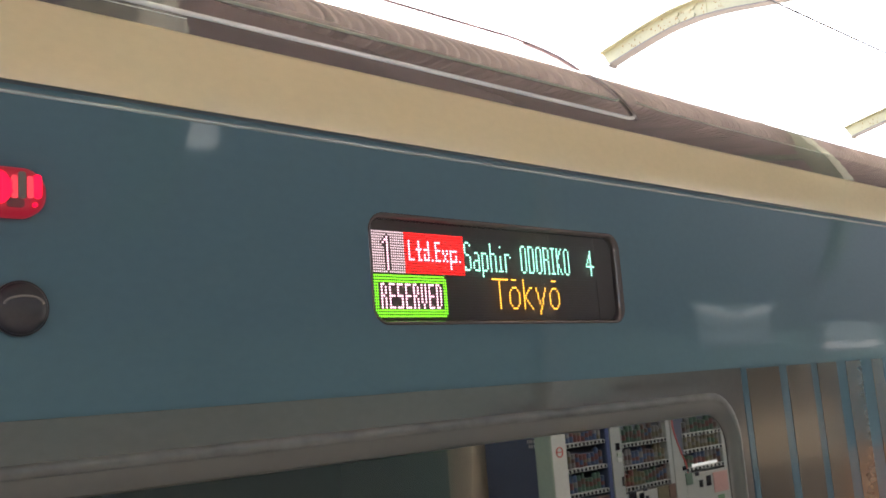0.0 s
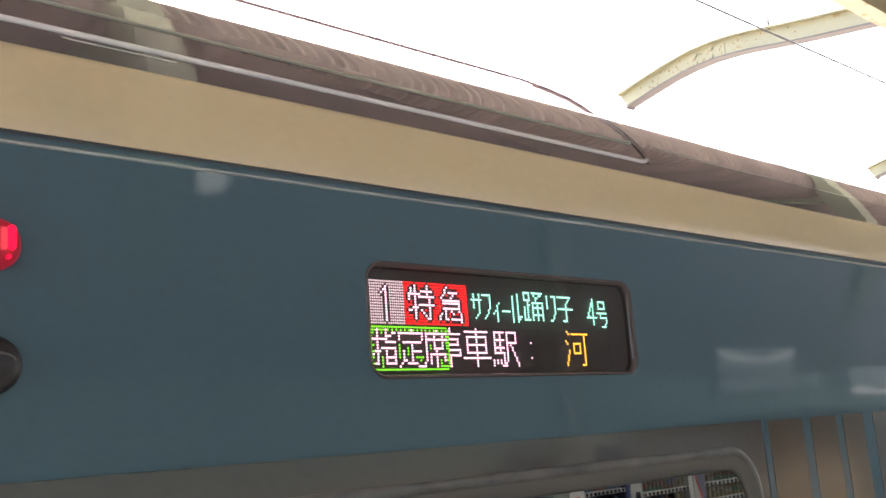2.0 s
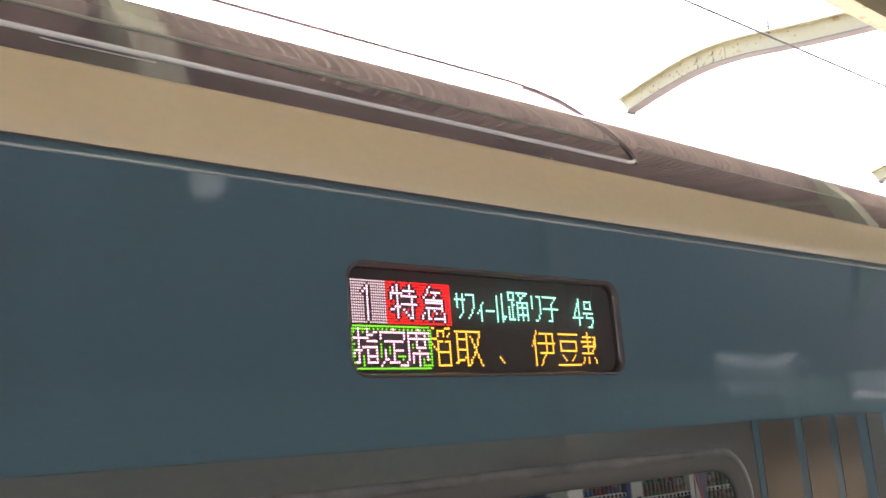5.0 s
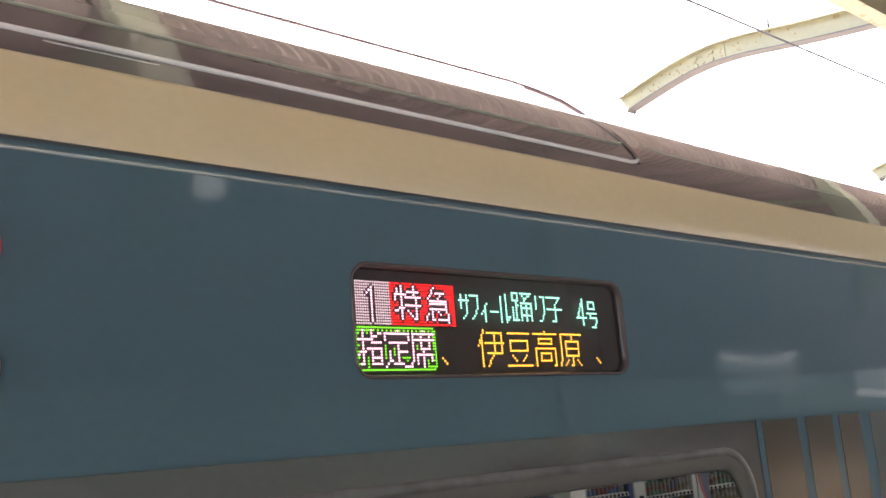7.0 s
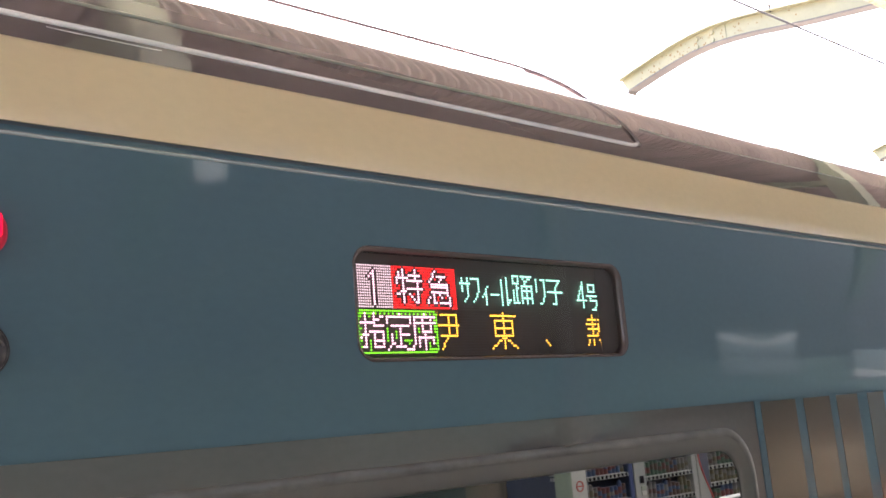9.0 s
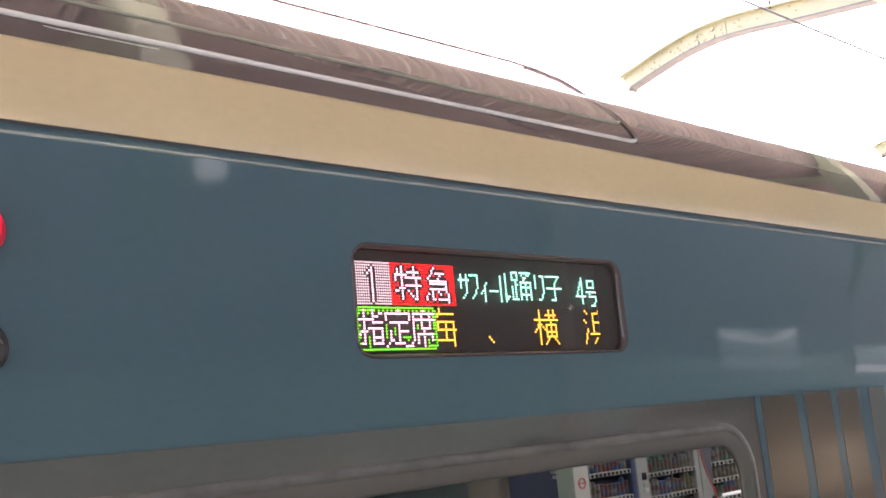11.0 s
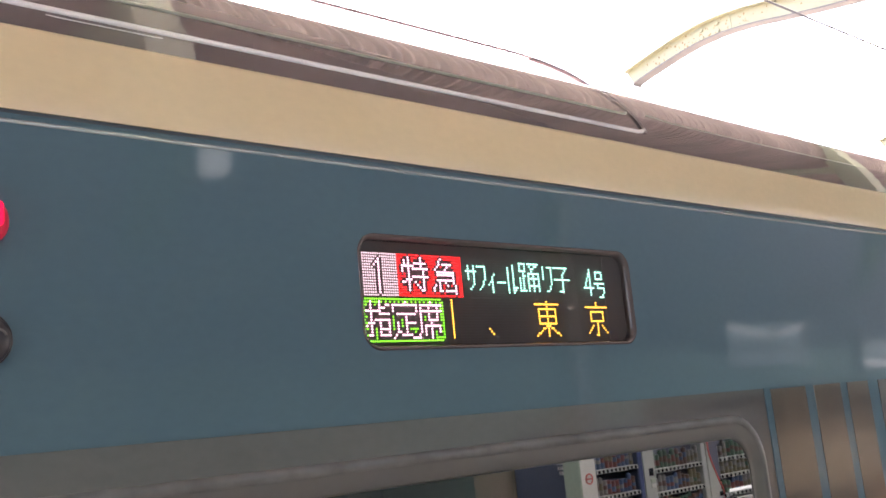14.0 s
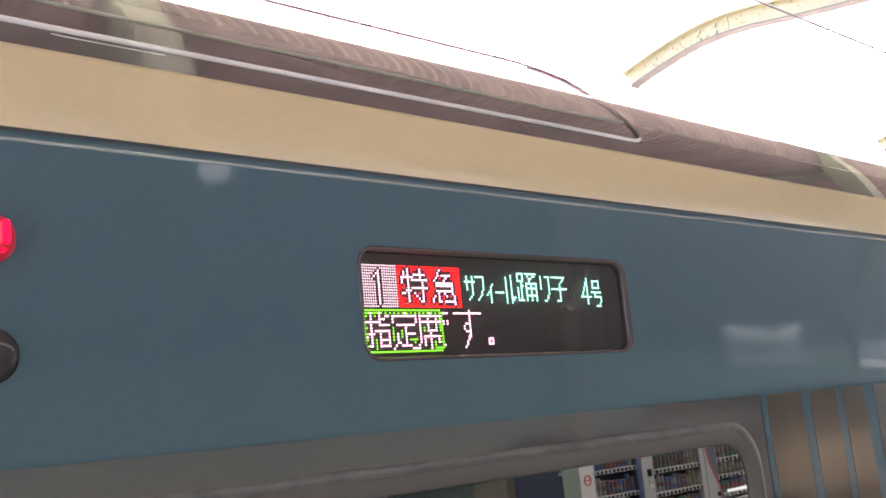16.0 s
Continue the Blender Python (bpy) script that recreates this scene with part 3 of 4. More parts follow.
# ---- LED destination display ----
# Strokes on a grid, each as x0 y0 x1 y1 in hexadecimal.
WATER = "1021 0415 280e"
MAN = "3006 242e"
GLYPHS = {
    "停": MAN + " 9091 52e2 64d4 66d6 6466 d4d6 58e8 585a e8ea 6ada 9a9e 7e9e",
    "車": "707e 11d1 23c3 26c6 29c9 2329 c3c9 0bcb cbeb",
    "駅": "1119 1161 1464 1767 4149 1969 696d 5e6e 0c0e 2c2d 4c4d 81d1 8186 d1d5 85d5 868a 8a7e a6ee",
    "：": "6565 6b6b",
    "河": WATER + " 41e1 c1ce aece 5595 5999 5559 9599",
    "津": WATER + " 909e 52d2 d2d6 44e4 56d6 59d9 4cec",
    "、": "8bad",
    "伊": MAN + " 51d1 d1d9 45e5 59d9 9198 985e",
    "豆": "11d1 24c4 28c8 2428 c4c8 3a5c ba9c 0eee",
    "稲": "5011 313e 0464 3509 3568 d071 7273 a2a3 d2c3 757e d5de 7595 b5d5 79d9 7ede",
    "取": "0171 111c 616e 1464 1868 0d6b 81d1 d1c6 c67e 83ee",
    "熱": "1262 4046 0464 1676 4649 0969 82c2 a079 c2c8 c8e9 8496 1b0d 4b4d 8b9d cbed",
    "川": "2129 290e 717c d0de",
    "高": "7071 01e1 33b3 35b5 3335 b3b5 17d7 171e d7de cede 49a9 4cac 494c a9ac",
    "原": "11e1 111a 1a0e 8283 44c4 47c7 4aca 444a c4ca 8a8e 7e8e 5c3e bcde",
    "東": "707e 01e1 23c3 26c6 29c9 2329 c3c9 6a0e 8aee",
    "海": WATER + " 6044 62d2 55d5 554c 4cdc d5de 38e8 9597 999b",
    "横": "0464 303e 3509 3568 72d2 9094 c0c4 64e4 76d6 79d9 7bdb 767b d6db a4ab 8c6e ccee",
    "浜": WATER + " c061 616a 65d5 b5ba 4aea 8c6e bcee",
    "品": "41b1 45b5 4145 b1b5 0868 0e6e 080e 686e 88e8 8eee 888e e8ee",
    "京": "7071 02e2 34b4 38b8 3438 b4b8 787e 6e7e 4a1d aadd",
    "で": "11d1 a165 6569 698d 8dbd b4b5 d4d5",
    "す": "01e1 808a 6585 5657 6888 895e",
    "。": "1b3b 1d3d 1b1d 3b3d",
    "特": "1105 303d 0363 0a68 a0a3 72d2 64e4 68e8 c6cd 7a9c adcd",
    "急": "5014 42a2 a274 25c5 27c7 29c9 c5c9 1b0d 4a4c 4dbd 7a8b cade",
    "指": "202d 0363 0967 1d2d 7075 7363 c173 75d5 77d7 7ada 7ddd 777d d7dd",
    "定": "7071 01e1 0103 e1e3 25c5 757c 78c8 383b 3b0e 4cee",
    "席": "7071 11e1 111a 1a0e 34e4 6267 b2b7 67b7 49d9 494d d9dc 878e",
    "サ": "0454 1118 414a 4a2d",
    "フ": "0141 4148 481d",
    "ィ": "3509 272d",
    "ー": "0747",
    "ル": "010d 303d 3d5a",
    "踊": "0040 0343 0003 4043 242d 2646 070d 0d4c 60e0 d193 8193 64e4 e4ed 646d 67e7 6aea a4ad",
    "り": "0107 4161 6169 693d",
    "子": "01a1 a164 646d 4d6d 07c7",
    "号": "1050 1353 1013 5053 0565 2528 2868 685c 3c5c",
    "four": "4008 0868 404c",
    "one": "303c 1230 1212",
    "S": "1020 0104 1525 363a 0b2b 0a0a 3131",
    "a": "1424 353b 1727 080a 1b3b",
    "p": "040e 1424 353a 1b2b",
    "h": "000b 1424 353b",
    "i": "1111 151b 0b2b",
    "r": "040b 1424 3535",
    "O": "1020 1b2b 010a 313a",
    "D": "000b 1020 1b2b 313a",
    "R": "000b 1020 3134 1525 363b",
    "I": "101b 0020 0b2b",
    "K": "000b 3005 063b",
    "L": "000b 0b2b",
    "t": "101a 0424 1b2b",
    "d": "202b 0514 050a 1b2b",
    ".": "0b0b",
    "E": "000b 0020 0525 0b2b",
    "x": "042b 240b",
    "V": "0008 3038 191b 292b",
    "T": "0090 404d",
    "Rn": "0008 0010 2123 1414 2528",
    "En": "0008 0020 0424 0828",
    "Sn": "0020 0004 0424 2428 0828",
    "Vn": "0006 2026 1718",
    "Dn": "0008 0010 2127 0818",
    "ō": "2040 2444 2d4d 1515 5555 060b 666b 1c1c 5c5c",
    "k": "000d 5308 185d",
    "y": "032a 632f",
}


def cells(key, sx=1.0, sy=1.0):
    """The lit cells of a glyph."""
    lit = set()
    for s in GLYPHS[key].split():
        x0, y0, x1, y1 = (int(c, 16) for c in s)
        x0, x1, y0, y1 = x0 * sx, x1 * sx, y0 * sy, y1 * sy
        n = max(1, round(max(abs(x1 - x0), abs(y1 - y0))))
        for k in range(n + 1):
            lit.add((math.floor(x0 + (x1 - x0) * k / n + 0.5), math.floor(y0 + (y1 - y0) * k / n + 0.5)))
    return lit


def write(keys, col, row, sx=1.0, sy=1.0, step=16):
    lit = set()
    for k in keys:
        lit |= {(col + x, row + y) for x, y in cells(k, sx, sy)}
        col += step if not isinstance(step, dict) else step[k]
    return lit


def around(lit):
    return {(x + i, y + j) for x, y in lit for i in (-1, 0, 1) for j in (-1, 0, 1)}


def near(lit):
    return {(x + i, y + j) for x, y in lit for i, j in ((0, 0), (-1, 0), (1, 0), (0, 1), (0, -1))}


class Dots:
    """LED dots of several colours in one mesh: low six-sided domes."""

    def __init__(self):
        self.v, self.f, self.m = [], [], []

    def put(self, lit, slot, y=0.0, r=0.0025, dx=DX, x0=0.0):
        for c, w in sorted(lit):
            w = w if w < 16 else 16.4 + (w - 17) * 1.08
            cx, cz, b = x0 + c * dx, -w * P, len(self.v)
            for rad, d in ((r, 0.0), (r * 0.75, -0.0012)):
                self.v += [(cx + rad * math.cos(math.pi * k / 3), y + d, cz + rad * math.sin(math.pi * k / 3)) for k in range(6)]
            self.f += [(b + k, b + (k + 1) % 6, b + 6 + (k + 1) % 6, b + 6 + k) for k in range(6)] + [tuple(b + 6 + k for k in range(6))]
            self.m += [slot] * 7
        return self

    def make(self, name, mats, parent, label):
        me = bpy.data.meshes.new(name)
        me.from_pydata(self.v, [], self.f)
        for m in mats:
            me.materials.append(m)
        me.polygons.foreach_set("material_index", self.m)
        ob = new(name, me)
        ob.parent = parent
        ob["label"] = label
        return ob


LEDS = [LEDWHITE, LEDGREY, LEDRED, LEDGREEN, LEDAQUA, LEDAMBER, BOARD]
BACK, FRONT = 0.020, 0.0135
sign = new("destination_sign")
sign.parent = train
bm = bmesh.new()
inner = rounded(-0.0025, 0.880, 1.881, 2.108, 0.036)
vs = [[bm.verts.new((x, y, z)) for x, z in lp] for lp, y in ((SIGN, 0.004), (SIGN, -0.002), (rounded(-0.0095, 0.890, 1.873, 2.117, 0.042), -0.0035), (rounded(-0.006, 0.885, 1.877, 2.112, 0.039), -0.001), (inner, 0.008), (inner, 0.030))]
for a, b in zip(vs, vs[1:]):
    for k in range(len(a)):
        bm.faces.new((a[k], a[(k + 1) % len(a)], b[(k + 1) % len(a)], b[k]))
part("bezel", bm, BEZEL, sign, "dark brown rounded bezel", smooth=True)
bm = bmesh.new()
box(bm, -0.06, 0.92, BACK + 0.002, BACK + 0.012, 1.84, 2.13)
part("led_board", bm, BOARD, sign, "black LED board")
bm = bmesh.new()
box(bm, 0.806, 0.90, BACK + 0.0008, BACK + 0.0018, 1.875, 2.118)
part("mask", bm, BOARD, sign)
d = Dots()
d.put({(c, w) for c in range(-1, 134) for w in range(33)}, 0, y=0.0014, r=0.0016)
d.put({(c, w) for c in range(136, 146) for w in range(33)}, 0, y=0.0007, r=0.0016)
ob = d.make("unlit_dots", [BOARDDOT], sign, "rows of unlit display dots")
ob.location = (LEFT, BACK + 0.0015, ROW0)

# the carriage number stays through both pages
one = write(["one"], 4, 2)
d = Dots().put(one, 0)
d.put({(c, w) for c in range(16) for w in range(16)} - near(one), 1, r=0.0022)
ob = d.make("number_field", LEDS, sign, "grey LED field with a white numeral one")
ob.location = (LEFT, FRONT, ROW0)
bm = bmesh.new()
box(bm, 0.002, 0.1005, FRONT + 0.0006, FRONT + 0.002, ROW0 - 0.094, ROW0 + 0.004)
part("backing", bm, BOARD, sign)


def plate(d, x0, x1, w0, w1):
    """A thin black carrier behind a field of dots."""
    b = len(d.v)
    for y in (0.0006, 0.002):
        d.v += [(x0, y, -w0 * P), (x1, y, -w0 * P), (x1, y, -w1 * P), (x0, y, -w1 * P)]
    d.f += [(b, b + 1, b + 2, b + 3), (b + 4, b + 7, b + 6, b + 5)] + [(b + k, b + 4 + k, b + 4 + (k + 1) % 4, b + (k + 1) % 4) for k in range(4)]
    d.m += [6] * 6


def page(english):
    d = Dots()
    red = {(c, w) for c in range(16, 48) for w in range(16)}
    green = {(c, w) for c in range(-1, 37) for w in range(17, 32)} - {(-1, 17), (36, 17), (-1, 31), (36, 31)}
    if english:
        a = write("Ltd.Exp.", 18, 3, sy=0.68, step={"L": 4, "t": 4, "d": 4, ".": 2, "E": 4, "x": 4, "p": 5})
        r = write([c + "n" for c in "RESERVED"], 3, 20, step=4)
        d.put(a, 0).put(red - a, 2, r=0.0022).put(r, 0)
        d.put(green - {(c, w) for c in range(2, 35) for w in range(20, 29)}, 3, r=0.0023)
        d.put(write("Saphir", 48, 2, step={"S": 5, "a": 5, "p": 5, "h": 5, "i": 4, "r": 5}), 4)
        d.put(write("ODORIKO", 82, 2, step={"O": 5, "D": 5, "R": 5, "I": 4, "K": 5}), 4)
        d.put(write(["four"], 127, 2, sx=0.84, sy=0.92), 4)
        d.put(write("Tōkyō", 63, 17, sy=0.86, step={"T": 10, "ō": 9, "k": 8, "y": 9}), 5)
    else:
        a = write("特急", 18, 1, sx=0.87, sy=0.90, step=15)
        r = write("指定席", 0, 18, sx=0.80, sy=0.86, step=12)
        d.put(a, 0).put(red - near(a), 2, r=0.0022).put(r, 0)
        edge = {(c, w) for c, w in green if c < 0 or c > 35 or w < 18 or w > 30 or ((c < 1 or c > 34 or w < 19) and (c + w) % 2)}
        d.put((edge | {(c, w) for c, w in green - around(r)}) - r, 3, r=0.0021)
        x = {"サ": 6, "フ": 6, "ィ": 5, "ー": 6, "ル": 7, "踊": 14, "り": 7, "子": 19, "four": 7, "号": 8}
        col = 50
        for k in ("サ", "フ", "ィ", "ー", "ル", "踊", "り", "子", "four", "号"):
            d.put(write([k], col, {"号": 3, "four": 2, "踊": 1, "り": 1, "子": 1}.get(k, 2), sx={"踊": 0.80, "り": 0.8, "子": 0.76}.get(k, 1.0), sy={"踊": 0.88, "サ": 0.8, "フ": 0.8, "ィ": 0.85, "ル": 0.85, "り": 0.88, "子": 0.88, "four": 0.95, "号": 0.9}.get(k, 1.0)), 4)
            col += x[k]
    plate(d, 0.0914, 0.281, -0.7, 15.7)
    plate(d, -0.010, 0.2165, 15.9, 32.6)
    return d


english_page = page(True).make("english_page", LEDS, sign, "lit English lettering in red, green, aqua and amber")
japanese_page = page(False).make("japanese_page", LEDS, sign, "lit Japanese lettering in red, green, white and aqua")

# the scrolling line: one long row of characters
CELL = 15.8 * P
line = Dots()


def scroll(keys, at, slot):
    for n, k in keys:
        line.put(cells(k), slot, r=0.0027, dx=CELL / 16, x0=at + n * CELL)


scroll([(0, "停"), (1, "車"), (2, "駅"), (3, "：")], -67.25 * P, 0)
NAMES = ("河津", "伊豆稲取", "伊豆熱川", "伊豆高原", "伊東", "熱海", "横浜", "品川", "東京")
for n, name in enumerate(NAMES):
    at = 90.1 * n * P
    spots = (0.5, 2.5) if len(name) == 2 else (0, 1, 2, 3)
    scroll(list(zip(spots, name)), at, 5)
    if n < len(NAMES) - 1:
        scroll([(4, "、")], at, 5)
    else:
        scroll([(4.45, "で"), (5.5, "す"), (6.55, "。")], at, 0)
scrolling_line = line.make("scrolling_line", LEDS, sign, "scrolling amber and white LED station names")
bm = bmesh.new()
bm.faces.new([bm.verts.new((x, 0.009, z)) for x, z in inner])
glass = part("glass", bm, SIGNGLASS, sign, "clear glass over the display")
glass.visible_shadow = False


# ---- platform things that the train mirrors ----
def vending_machine(x0, x1, w0, w1, shelves, top, body, lower, slots, seed, swoop=False):
    """A drinks machine from x0 to x1, its display window from w0 to w1, with rows of drinks over button strips."""
    front = -3.0
    vm = empty("vending_machine", "white drinks vending machine with rows of cans and bottles", "vending machine", "vending machines on the platform", at=(x0, front, 0))
    width, a, b = x1 - x0, w0 - x0, w1 - x0
    low = shelves[-1] - 0.05
    bm = bmesh.new()
    box(bm, 0, width, -0.72, -0.10, 0.03, top + 0.12, 0.015)
    box(bm, 0, a, -0.12, 0.0, 0.03, top + 0.12, 0.006)
    box(bm, b, width, -0.12, 0.0, 0.03, top + 0.12, 0.006)
    box(bm, a, b, -0.12, 0.0, top, top + 0.12, 0.006)
    box(bm, a, b, -0.12, 0.0, 0.03, low, 0.006)
    part("cabinet", bm, body, vm)
    bm = bmesh.new()
    box(bm, a, b, -0.098, -0.092, low, top, 0.001)
    part("display_window", bm, DISPLAYBACK, vm)
    if swoop:
        # curved dark red edge of the window
        bm = bmesh.new()
        edge = [(a - 0.13 + 0.15 * max(0.0, min(1.0, (1.30 - z) / 0.34)) ** 1.3, z) for z in [low + (top - low) * k / 14 for k in range(15)]]
        loft(bm, [[(x, 0.0, z), (x + 0.014, 0.0, z), (x + 0.014, 0.006, z), (x, 0.006, z)] for x, z in edge])
        part("window_edge", bm, REDPAINT, vm, "dark red curved window edge")
        bm = bmesh.new()
        vs = [[bm.verts.new((x, 0.003, z)) for x in (xe + 0.012, a + 0.004)] for xe, z in edge if xe + 0.012 < a]
        for p, q in zip(vs, vs[1:]):
            bm.faces.new((p[0], p[1], q[1], q[0]))
        part("window_border", bm, DISPLAYBACK, vm)
    rnd = random.Random(seed)
    for s, z in enumerate(shelves):
        bm = bmesh.new()
        box(bm, a + 0.002, b - 0.002, -0.09, 0.004, z - 0.030, z, 0.003)
        part("shelf", bm, WHITEPANEL, vm)
        tone = rnd.randrange(6)
        for k in range(slots):
            x = a + 0.03 + (b - a - 0.06) * k / (slots - 1)
            h = rnd.choice((0.095, 0.105, 0.125, 0.13))
            if k % 3 == 0:
                tone = rnd.randrange(6)
            r = (b - a) / slots * 0.40
            bm = bmesh.new()
            cyl(bm, (x, -0.04, z + h / 2 + 0.001), r, h * 0.96, "z", 10)
            if h > 0.11:
                cyl(bm, (x, -0.04, z + h), r * 0.9, h * 0.14, "z", 10, r2=r * 0.4)
            drink = part("drink", bm, CANS[tone], vm, smooth=False)
            bm = bmesh.new()
            cyl(bm, (x, -0.04, z + h * rnd.uniform(0.35, 0.6)), r * 1.03, h * rnd.uniform(0.2, 0.4), "z", 10)
            part("drink_label", bm, CANS[(tone + 2 + rnd.randrange(2)) % 6], drink)
            bm = bmesh.new()
            cyl(bm, (x, 0.005, z - 0.015), 0.0125, 0.006, "y", 10)
            part("button", bm, BLACKPLASTIC, vm)
    for x, z, w, h, m in lower:
        bm = bmesh.new()
        box(bm, x - x0, x - x0 + w, 0.0, 0.008, z, z + h, 0.003)
        part("panel", bm, m, vm)
    bm = bmesh.new()
    box(bm, 0.1, width - 0.1, -0.002, 0.008, 0.30, 0.46, 0.004)
    part("delivery_flap", bm, BLACKPLASTIC, vm)
    return vm


blue_machine = vending_machine(4.10, 4.74, 4.21, 4.69, (1.275, 1.09, 0.91), 1.47, NAVY, ((4.692, 0.1, 0.046, 1.46, BLUEPANEL), (4.25, 0.70, 0.42, 0.16, CANS[0]), (4.30, 0.56, 0.10, 0.12, WHITEPANEL)), 10, 3)
tagged(blue_machine, "navy blue drinks vending machine with rows of cans")
rnd = random.Random(9)
for row in range(4):
    y = -0.05
    while y > -0.26:
        w = rnd.uniform(0.010, 0.026)
        bm = bmesh.new()
        box(bm, -0.003, 0.001, y - w, y, 1.37 - 0.036 * row, 1.394 - 0.036 * row)
        part("text_bar", bm, SCREW, blue_machine)
        y -= w + rnd.uniform(0.006, 0.012)
vending_machine(4.76, 5.58, 4.90, 5.52, (1.215, 1.04, 0.88), 1.46, WHITEPANEL, (
    (4.815, 1.175, 0.05, 0.055, BLACKPLASTIC), (4.825, 1.125, 0.055, 0.03, PALEGREEN), (4.825, 1.085, 0.055, 0.03, COLUMNFACE), (4.86, 0.90, 0.025, 0.07, BLACKPLASTIC),
    (4.92, 0.77, 0.10, 0.075, BLACKPLASTIC), (5.06, 0.77, 0.06, 0.05, BLACKPLASTIC), (5.12, 0.83, 0.05, 0.02, BLACKPLASTIC), (5.14, 0.73, 0.04, 0.06, BLACKPLASTIC), (5.31, 0.64, 0.15, 0.20, CANS[1]), (5.47, 0.64, 0.10, 0.20, CANS[0])), 12, 8)
vending_machine(5.59, 6.44, 5.74, 6.36, (1.22, 1.085, 0.935), 1.47, WHITEPANEL, (
    (5.84, 0.940, 0.40, 0.022, TUBE), (5.70, 0.925, 0.05, 0.035, BLACKPLASTIC), (5.73, 0.80, 0.10, 0.10, CANS[3]), (5.88, 0.86, 0.05, 0.035, BLACKPLASTIC), (5.93, 0.76, 0.05, 0.06, BLACKPLASTIC),
    (6.04, 0.76, 0.07, 0.085, BLACKPLASTIC), (6.15, 0.69, 0.23, 0.17, PINKPANEL), (6.20, 0.62, 0.10, 0.045, GREENPLATE)), 10, 15, swoop=True)


def hanging_sign(x, y, z, width, height, lit, sag):
    """A sign box; lit: where its bright strip lies over its foot; the sag imitates a warped reflection."""
    sg = empty("hanging_sign", "white illuminated sign box hanging below the canopy", "sign", "hanging signs", at=(x, y, z))
    bm = bmesh.new()
    box(bm, 0, width, -0.08, 0.0, 0, height, 0.012)
    part("case", bm, WHITEPANEL, sg)
    bm = bmesh.new()
    n = 16
    # sag puts the reflection's warp into the strip's shape
    loft(bm, [[(u * width, 0.002, c), (u * width, 0.008, c), (u * width, 0.008, c + h), (u * width, 0.002, c + h)] for u, c, h in [(0.02 + 0.96 * k / n, lit - sag * 4 * (k / n) * (1 - k / n), 0.045 + 0.02 * math.sin(9 * k / n)) for k in range(n + 1)]])
    part("lit_tube", bm, TUBE, sg, "glowing white tube behind the face")
    bm = bmesh.new()
    box(bm, 0.04, width - 0.02, 0.0, 0.004, 0.04 * height, height * 0.40, 0.001)
    part("lower_face", bm, DIMFACE, sg)
    bm = bmesh.new()
    box(bm, 0.02, width - 0.04, 0.0, 0.0015, 0.47 * height, height * 0.98, 0.0005)
    part("upper_face", bm, DIMFACE, sg)
    for dx in (width * 0.2, width * 0.8):
        bm = bmesh.new()
        tube(bm, [(dx, -0.04, height), (dx, -0.04, 4.36 + (y + 3) * 0.11 - z)], 0.01, 6)
        part("rod", bm, SCREW, sg)
    return sg


hanging_sign(5.08, -2.4, 1.91, 1.27, 0.36, 0.305, 0.06)
hanging_sign(7.15, -2.4, 1.82, 1.35, 0.28, 0.055, 0.02)


def box_lamp(x, y, z):
    lp = empty("box_lamp", "small white box lamp hanging below the canopy", "lamp", at=(x, y, z))
    bm = bmesh.new()
    box(bm, 0.05, 0.175, -0.10, 0.0, 0, 0.13, 0.012)
    part("diffuser", bm, DIFFUSER, lp)
    bm = bmesh.new()
    tube(bm, [(0.11, -0.05, 0.125), (0.11, -0.05, 4.36 + (y + 3) * 0.11 - z)], 0.01, 6)
    part("rod", bm, SCREW, lp)


box_lamp(0.88, -2.4, 2.985)

def column(x, y):
    c = empty("platform_column", "pale green painted steel column carrying the canopy", "column", "platform columns", at=(x, y, 0))
    bm = bmesh.new()
    box(bm, -0.09, 0.09, -0.09, 0.09, 0.0, 3.80, 0.012)
    part("shaft", bm, PALEGREEN, c)
    bm = bmesh.new()
    box(bm, -0.16, 0.16, -0.16, 0.16, 0.0, 0.03, 0.005)
    part("base_plate", bm, PALEGREEN, c)


for x, y in ((-7.6, -4.17), (16.0, -4.17)):
    column(x, y)
bm = bmesh.new()
box(bm, -8, 36, -4.25, -4.10, 3.80, 3.922, 0.004)
tagged(part("rear_girder", bm, STEEL), "cream-painted steel girder at the back of the canopy", "beam")
bm = bmesh.new()
for x in (-7.6, 16.0):
    box(bm, x - 0.06, x + 0.06, -4.2, 0.85, 4.10, 4.25)
tagged(part("cross_girder", bm, STEEL), "cream-painted steel cross girders carrying the eaves", "beam")

post = empty("platform_post", "square pale post with red symbol, its lit front coloured lighter", "post", at=(3.36, -2.4, 0))
bm = bmesh.new()
box(bm, 0, 0.145, -0.14, 0.0, 0.0, 4.36, 0.008)
part("shaft", bm, PALEGREEN, post)
# paler plate puts the light on the post's front into colour
bm = bmesh.new()
box(bm, 0.004, 0.141, 0.0, 0.004, 0.02, 4.3, 0.001)
part("lit_face", bm, COLUMNFACE, post, "lighter plate for the post's lit front")
bm = bmesh.new()
ring(bm, [(0.072 + 0.034 * math.cos(a * math.pi / 12), 1.29 + 0.034 * math.sin(a * math.pi / 12)) for a in range(24)], [(0.072 + 0.027 * math.cos(a * math.pi / 12), 1.29 + 0.027 * math.sin(a * math.pi / 12)) for a in range(24)], 0.008, 0.003)
box(bm, 0.048, 0.096, 0.003, 0.008, 1.287, 1.294)
part("symbol", bm, REDPAINT, post)
bm = bmesh.new()
box(bm, -0.06, 0.205, -0.20, 0.06, 0.0, 0.03, 0.005)
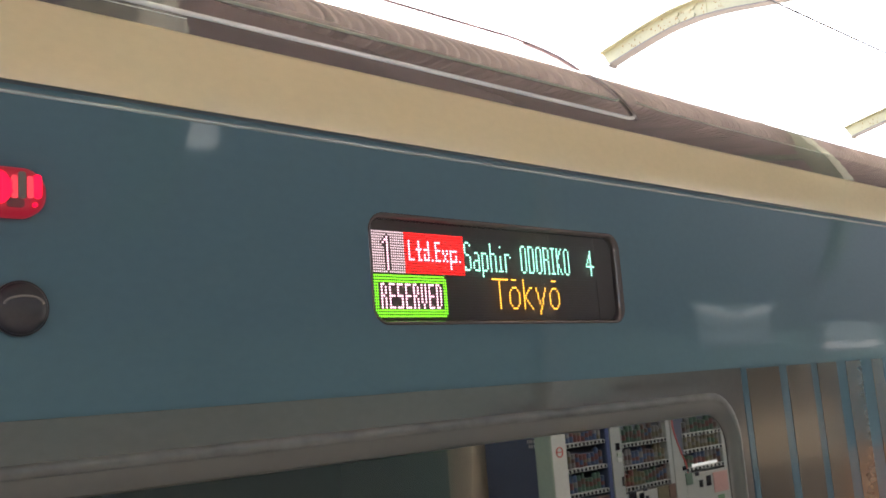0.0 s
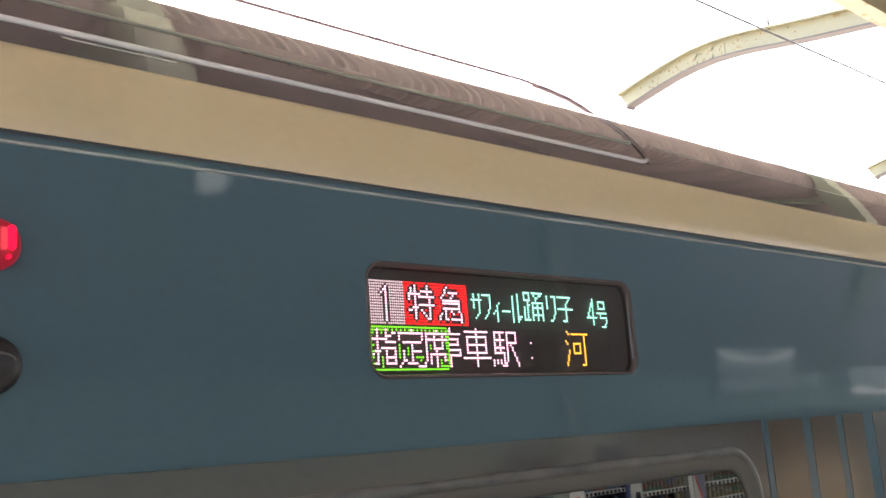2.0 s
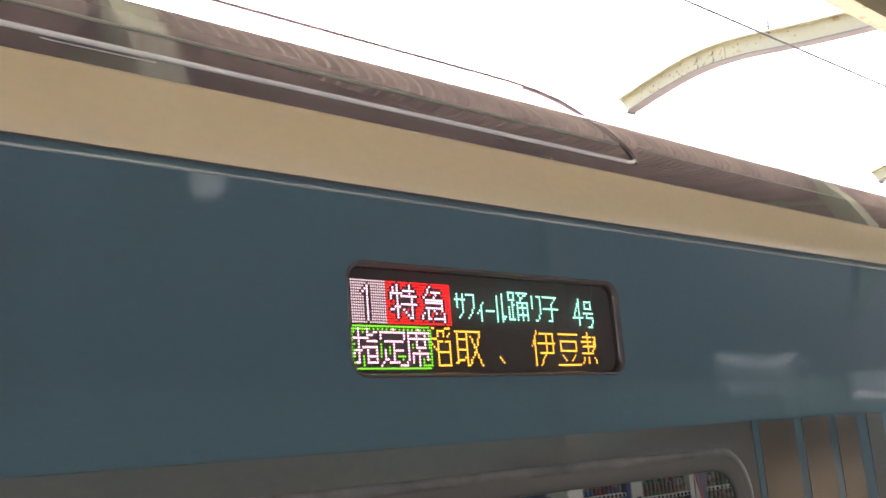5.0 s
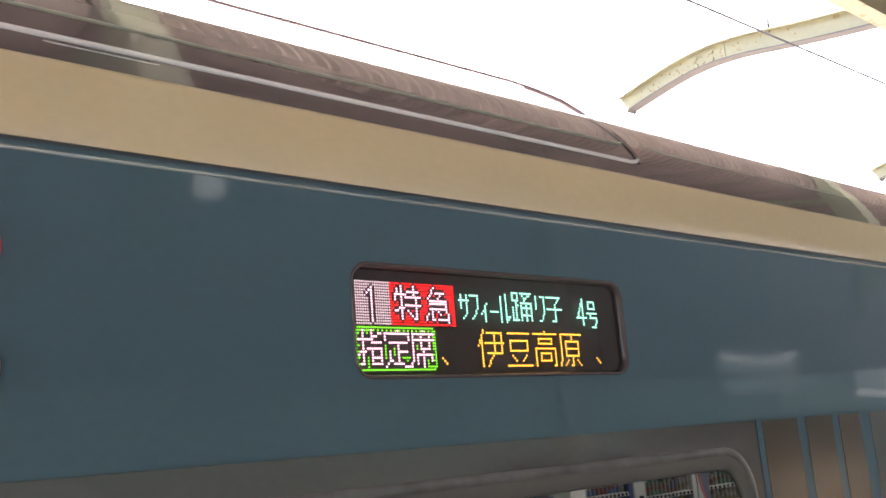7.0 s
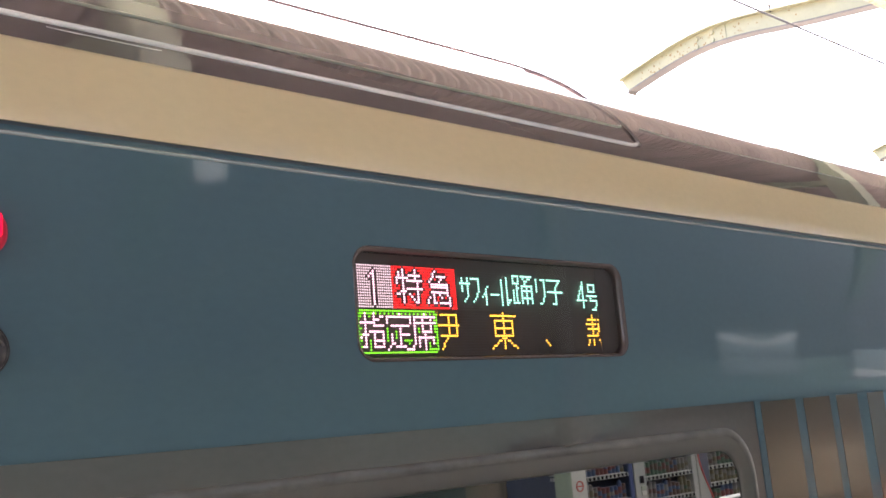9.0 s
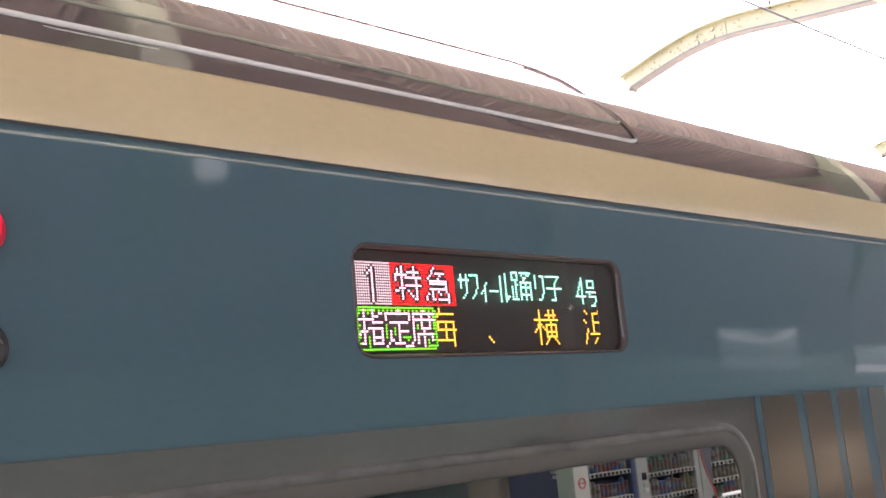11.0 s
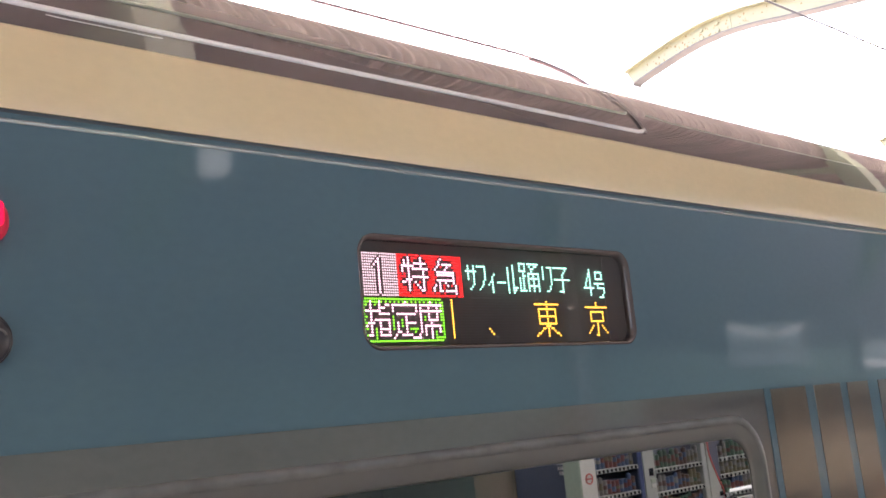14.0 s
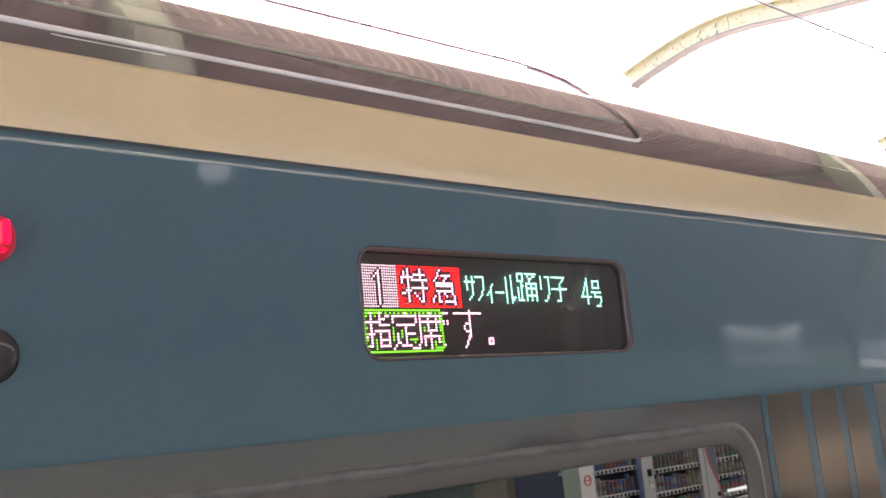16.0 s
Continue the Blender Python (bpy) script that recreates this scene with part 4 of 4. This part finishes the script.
part("base_plate", bm, PALEGREEN, post)


def notice_board(x0, x1, y, z0, z1, m, label):
    nb = empty("notice_board", label, "board", at=(x0, y, 0))
    bm = bmesh.new()
    box(bm, 0, x1 - x0, -0.04, 0.0, z0, z1, 0.006)
    part("panel", bm, m, nb)
    for dx in (0.06, x1 - x0 - 0.06):
        bm = bmesh.new()
        tube(bm, [(dx, -0.06, 0), (dx, -0.06, z1 - 0.03)], 0.02, 8)
        part("post", bm, SCREW, nb)


notice_board(0.6, 3.03, -3.0, 0.6, 1.46, GREENBOARD, "dark green notice board standing on the platform")

bm = bmesh.new()
box(bm, -9.0, 6.58, -4.0, -3.82, 0.0, 1.48, 0.01)
tagged(part("wall_screen", bm, WALLPAINT), "plain tan screen wall along the platform", "wall", kind="structure")

# kiosk further along the platform: tan panel between dark bands, then a teal and orange counter
kiosk = empty("platform_kiosk", "tan and dark brown kiosk with a teal and orange counter", "kiosk", at=(0, 0, 0))
# darker tan band between the panel and fascia softens the step to dark
for name, x0, x1, z0, z1, m in (("plinth", 6.66, 8.5, 0.0, 0.79, DARKBROWN), ("tan_panel", 6.66, 8.5, 0.79, 1.22, WALLPAINT), ("mid_board", 6.66, 8.5, 1.22, 1.38, WALLMID), ("fascia", 6.66, 8.5, 1.38, 1.75, DARKBROWN), ("counter", 8.53, 13.0, 0.0, 0.79, ORANGEPAINT), ("counter_back", 8.53, 13.0, 0.79, 1.75, TEALPAINT)):
    bm = bmesh.new()
    box(bm, x0, x1, -4.4, -3.0, z0 + 0.001, z1, 0.006)
    part(name, bm, m, kiosk)

# added backdrop, out of view, darkens the train's reflections: green below, dark above
bm = bmesh.new()
box(bm, -60, 60, -6.58, -6.1, 2.35, 4.7, 0.02)
tagged(part("wall_far", bm, WALLDARK), "plain dark grey backdrop wall added out of view behind the platform", "wall", kind="structure")
bm = bmesh.new()
box(bm, -60, 60, -6.58, -6.08, 0.0, 2.35, 0.02)
tagged(part("wall_far_lower", bm, WALLGREEN), "grey-green lower part of the added backdrop wall", "wall", kind="structure")


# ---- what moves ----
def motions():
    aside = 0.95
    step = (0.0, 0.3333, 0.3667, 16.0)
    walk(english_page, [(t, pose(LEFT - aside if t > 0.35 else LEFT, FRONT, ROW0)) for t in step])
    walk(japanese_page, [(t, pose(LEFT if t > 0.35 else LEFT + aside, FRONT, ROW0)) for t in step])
    times = [0.0, 0.1] + [0.5 * k for k in range(1, 32)] + [15.9, 16.0]
    walk(scrolling_line, [(t, pose((54.6 - 61.46 * (t - 2.7)) * P, BACK + 0.0022, ROW0 - 16.3 * P)) for t in times])


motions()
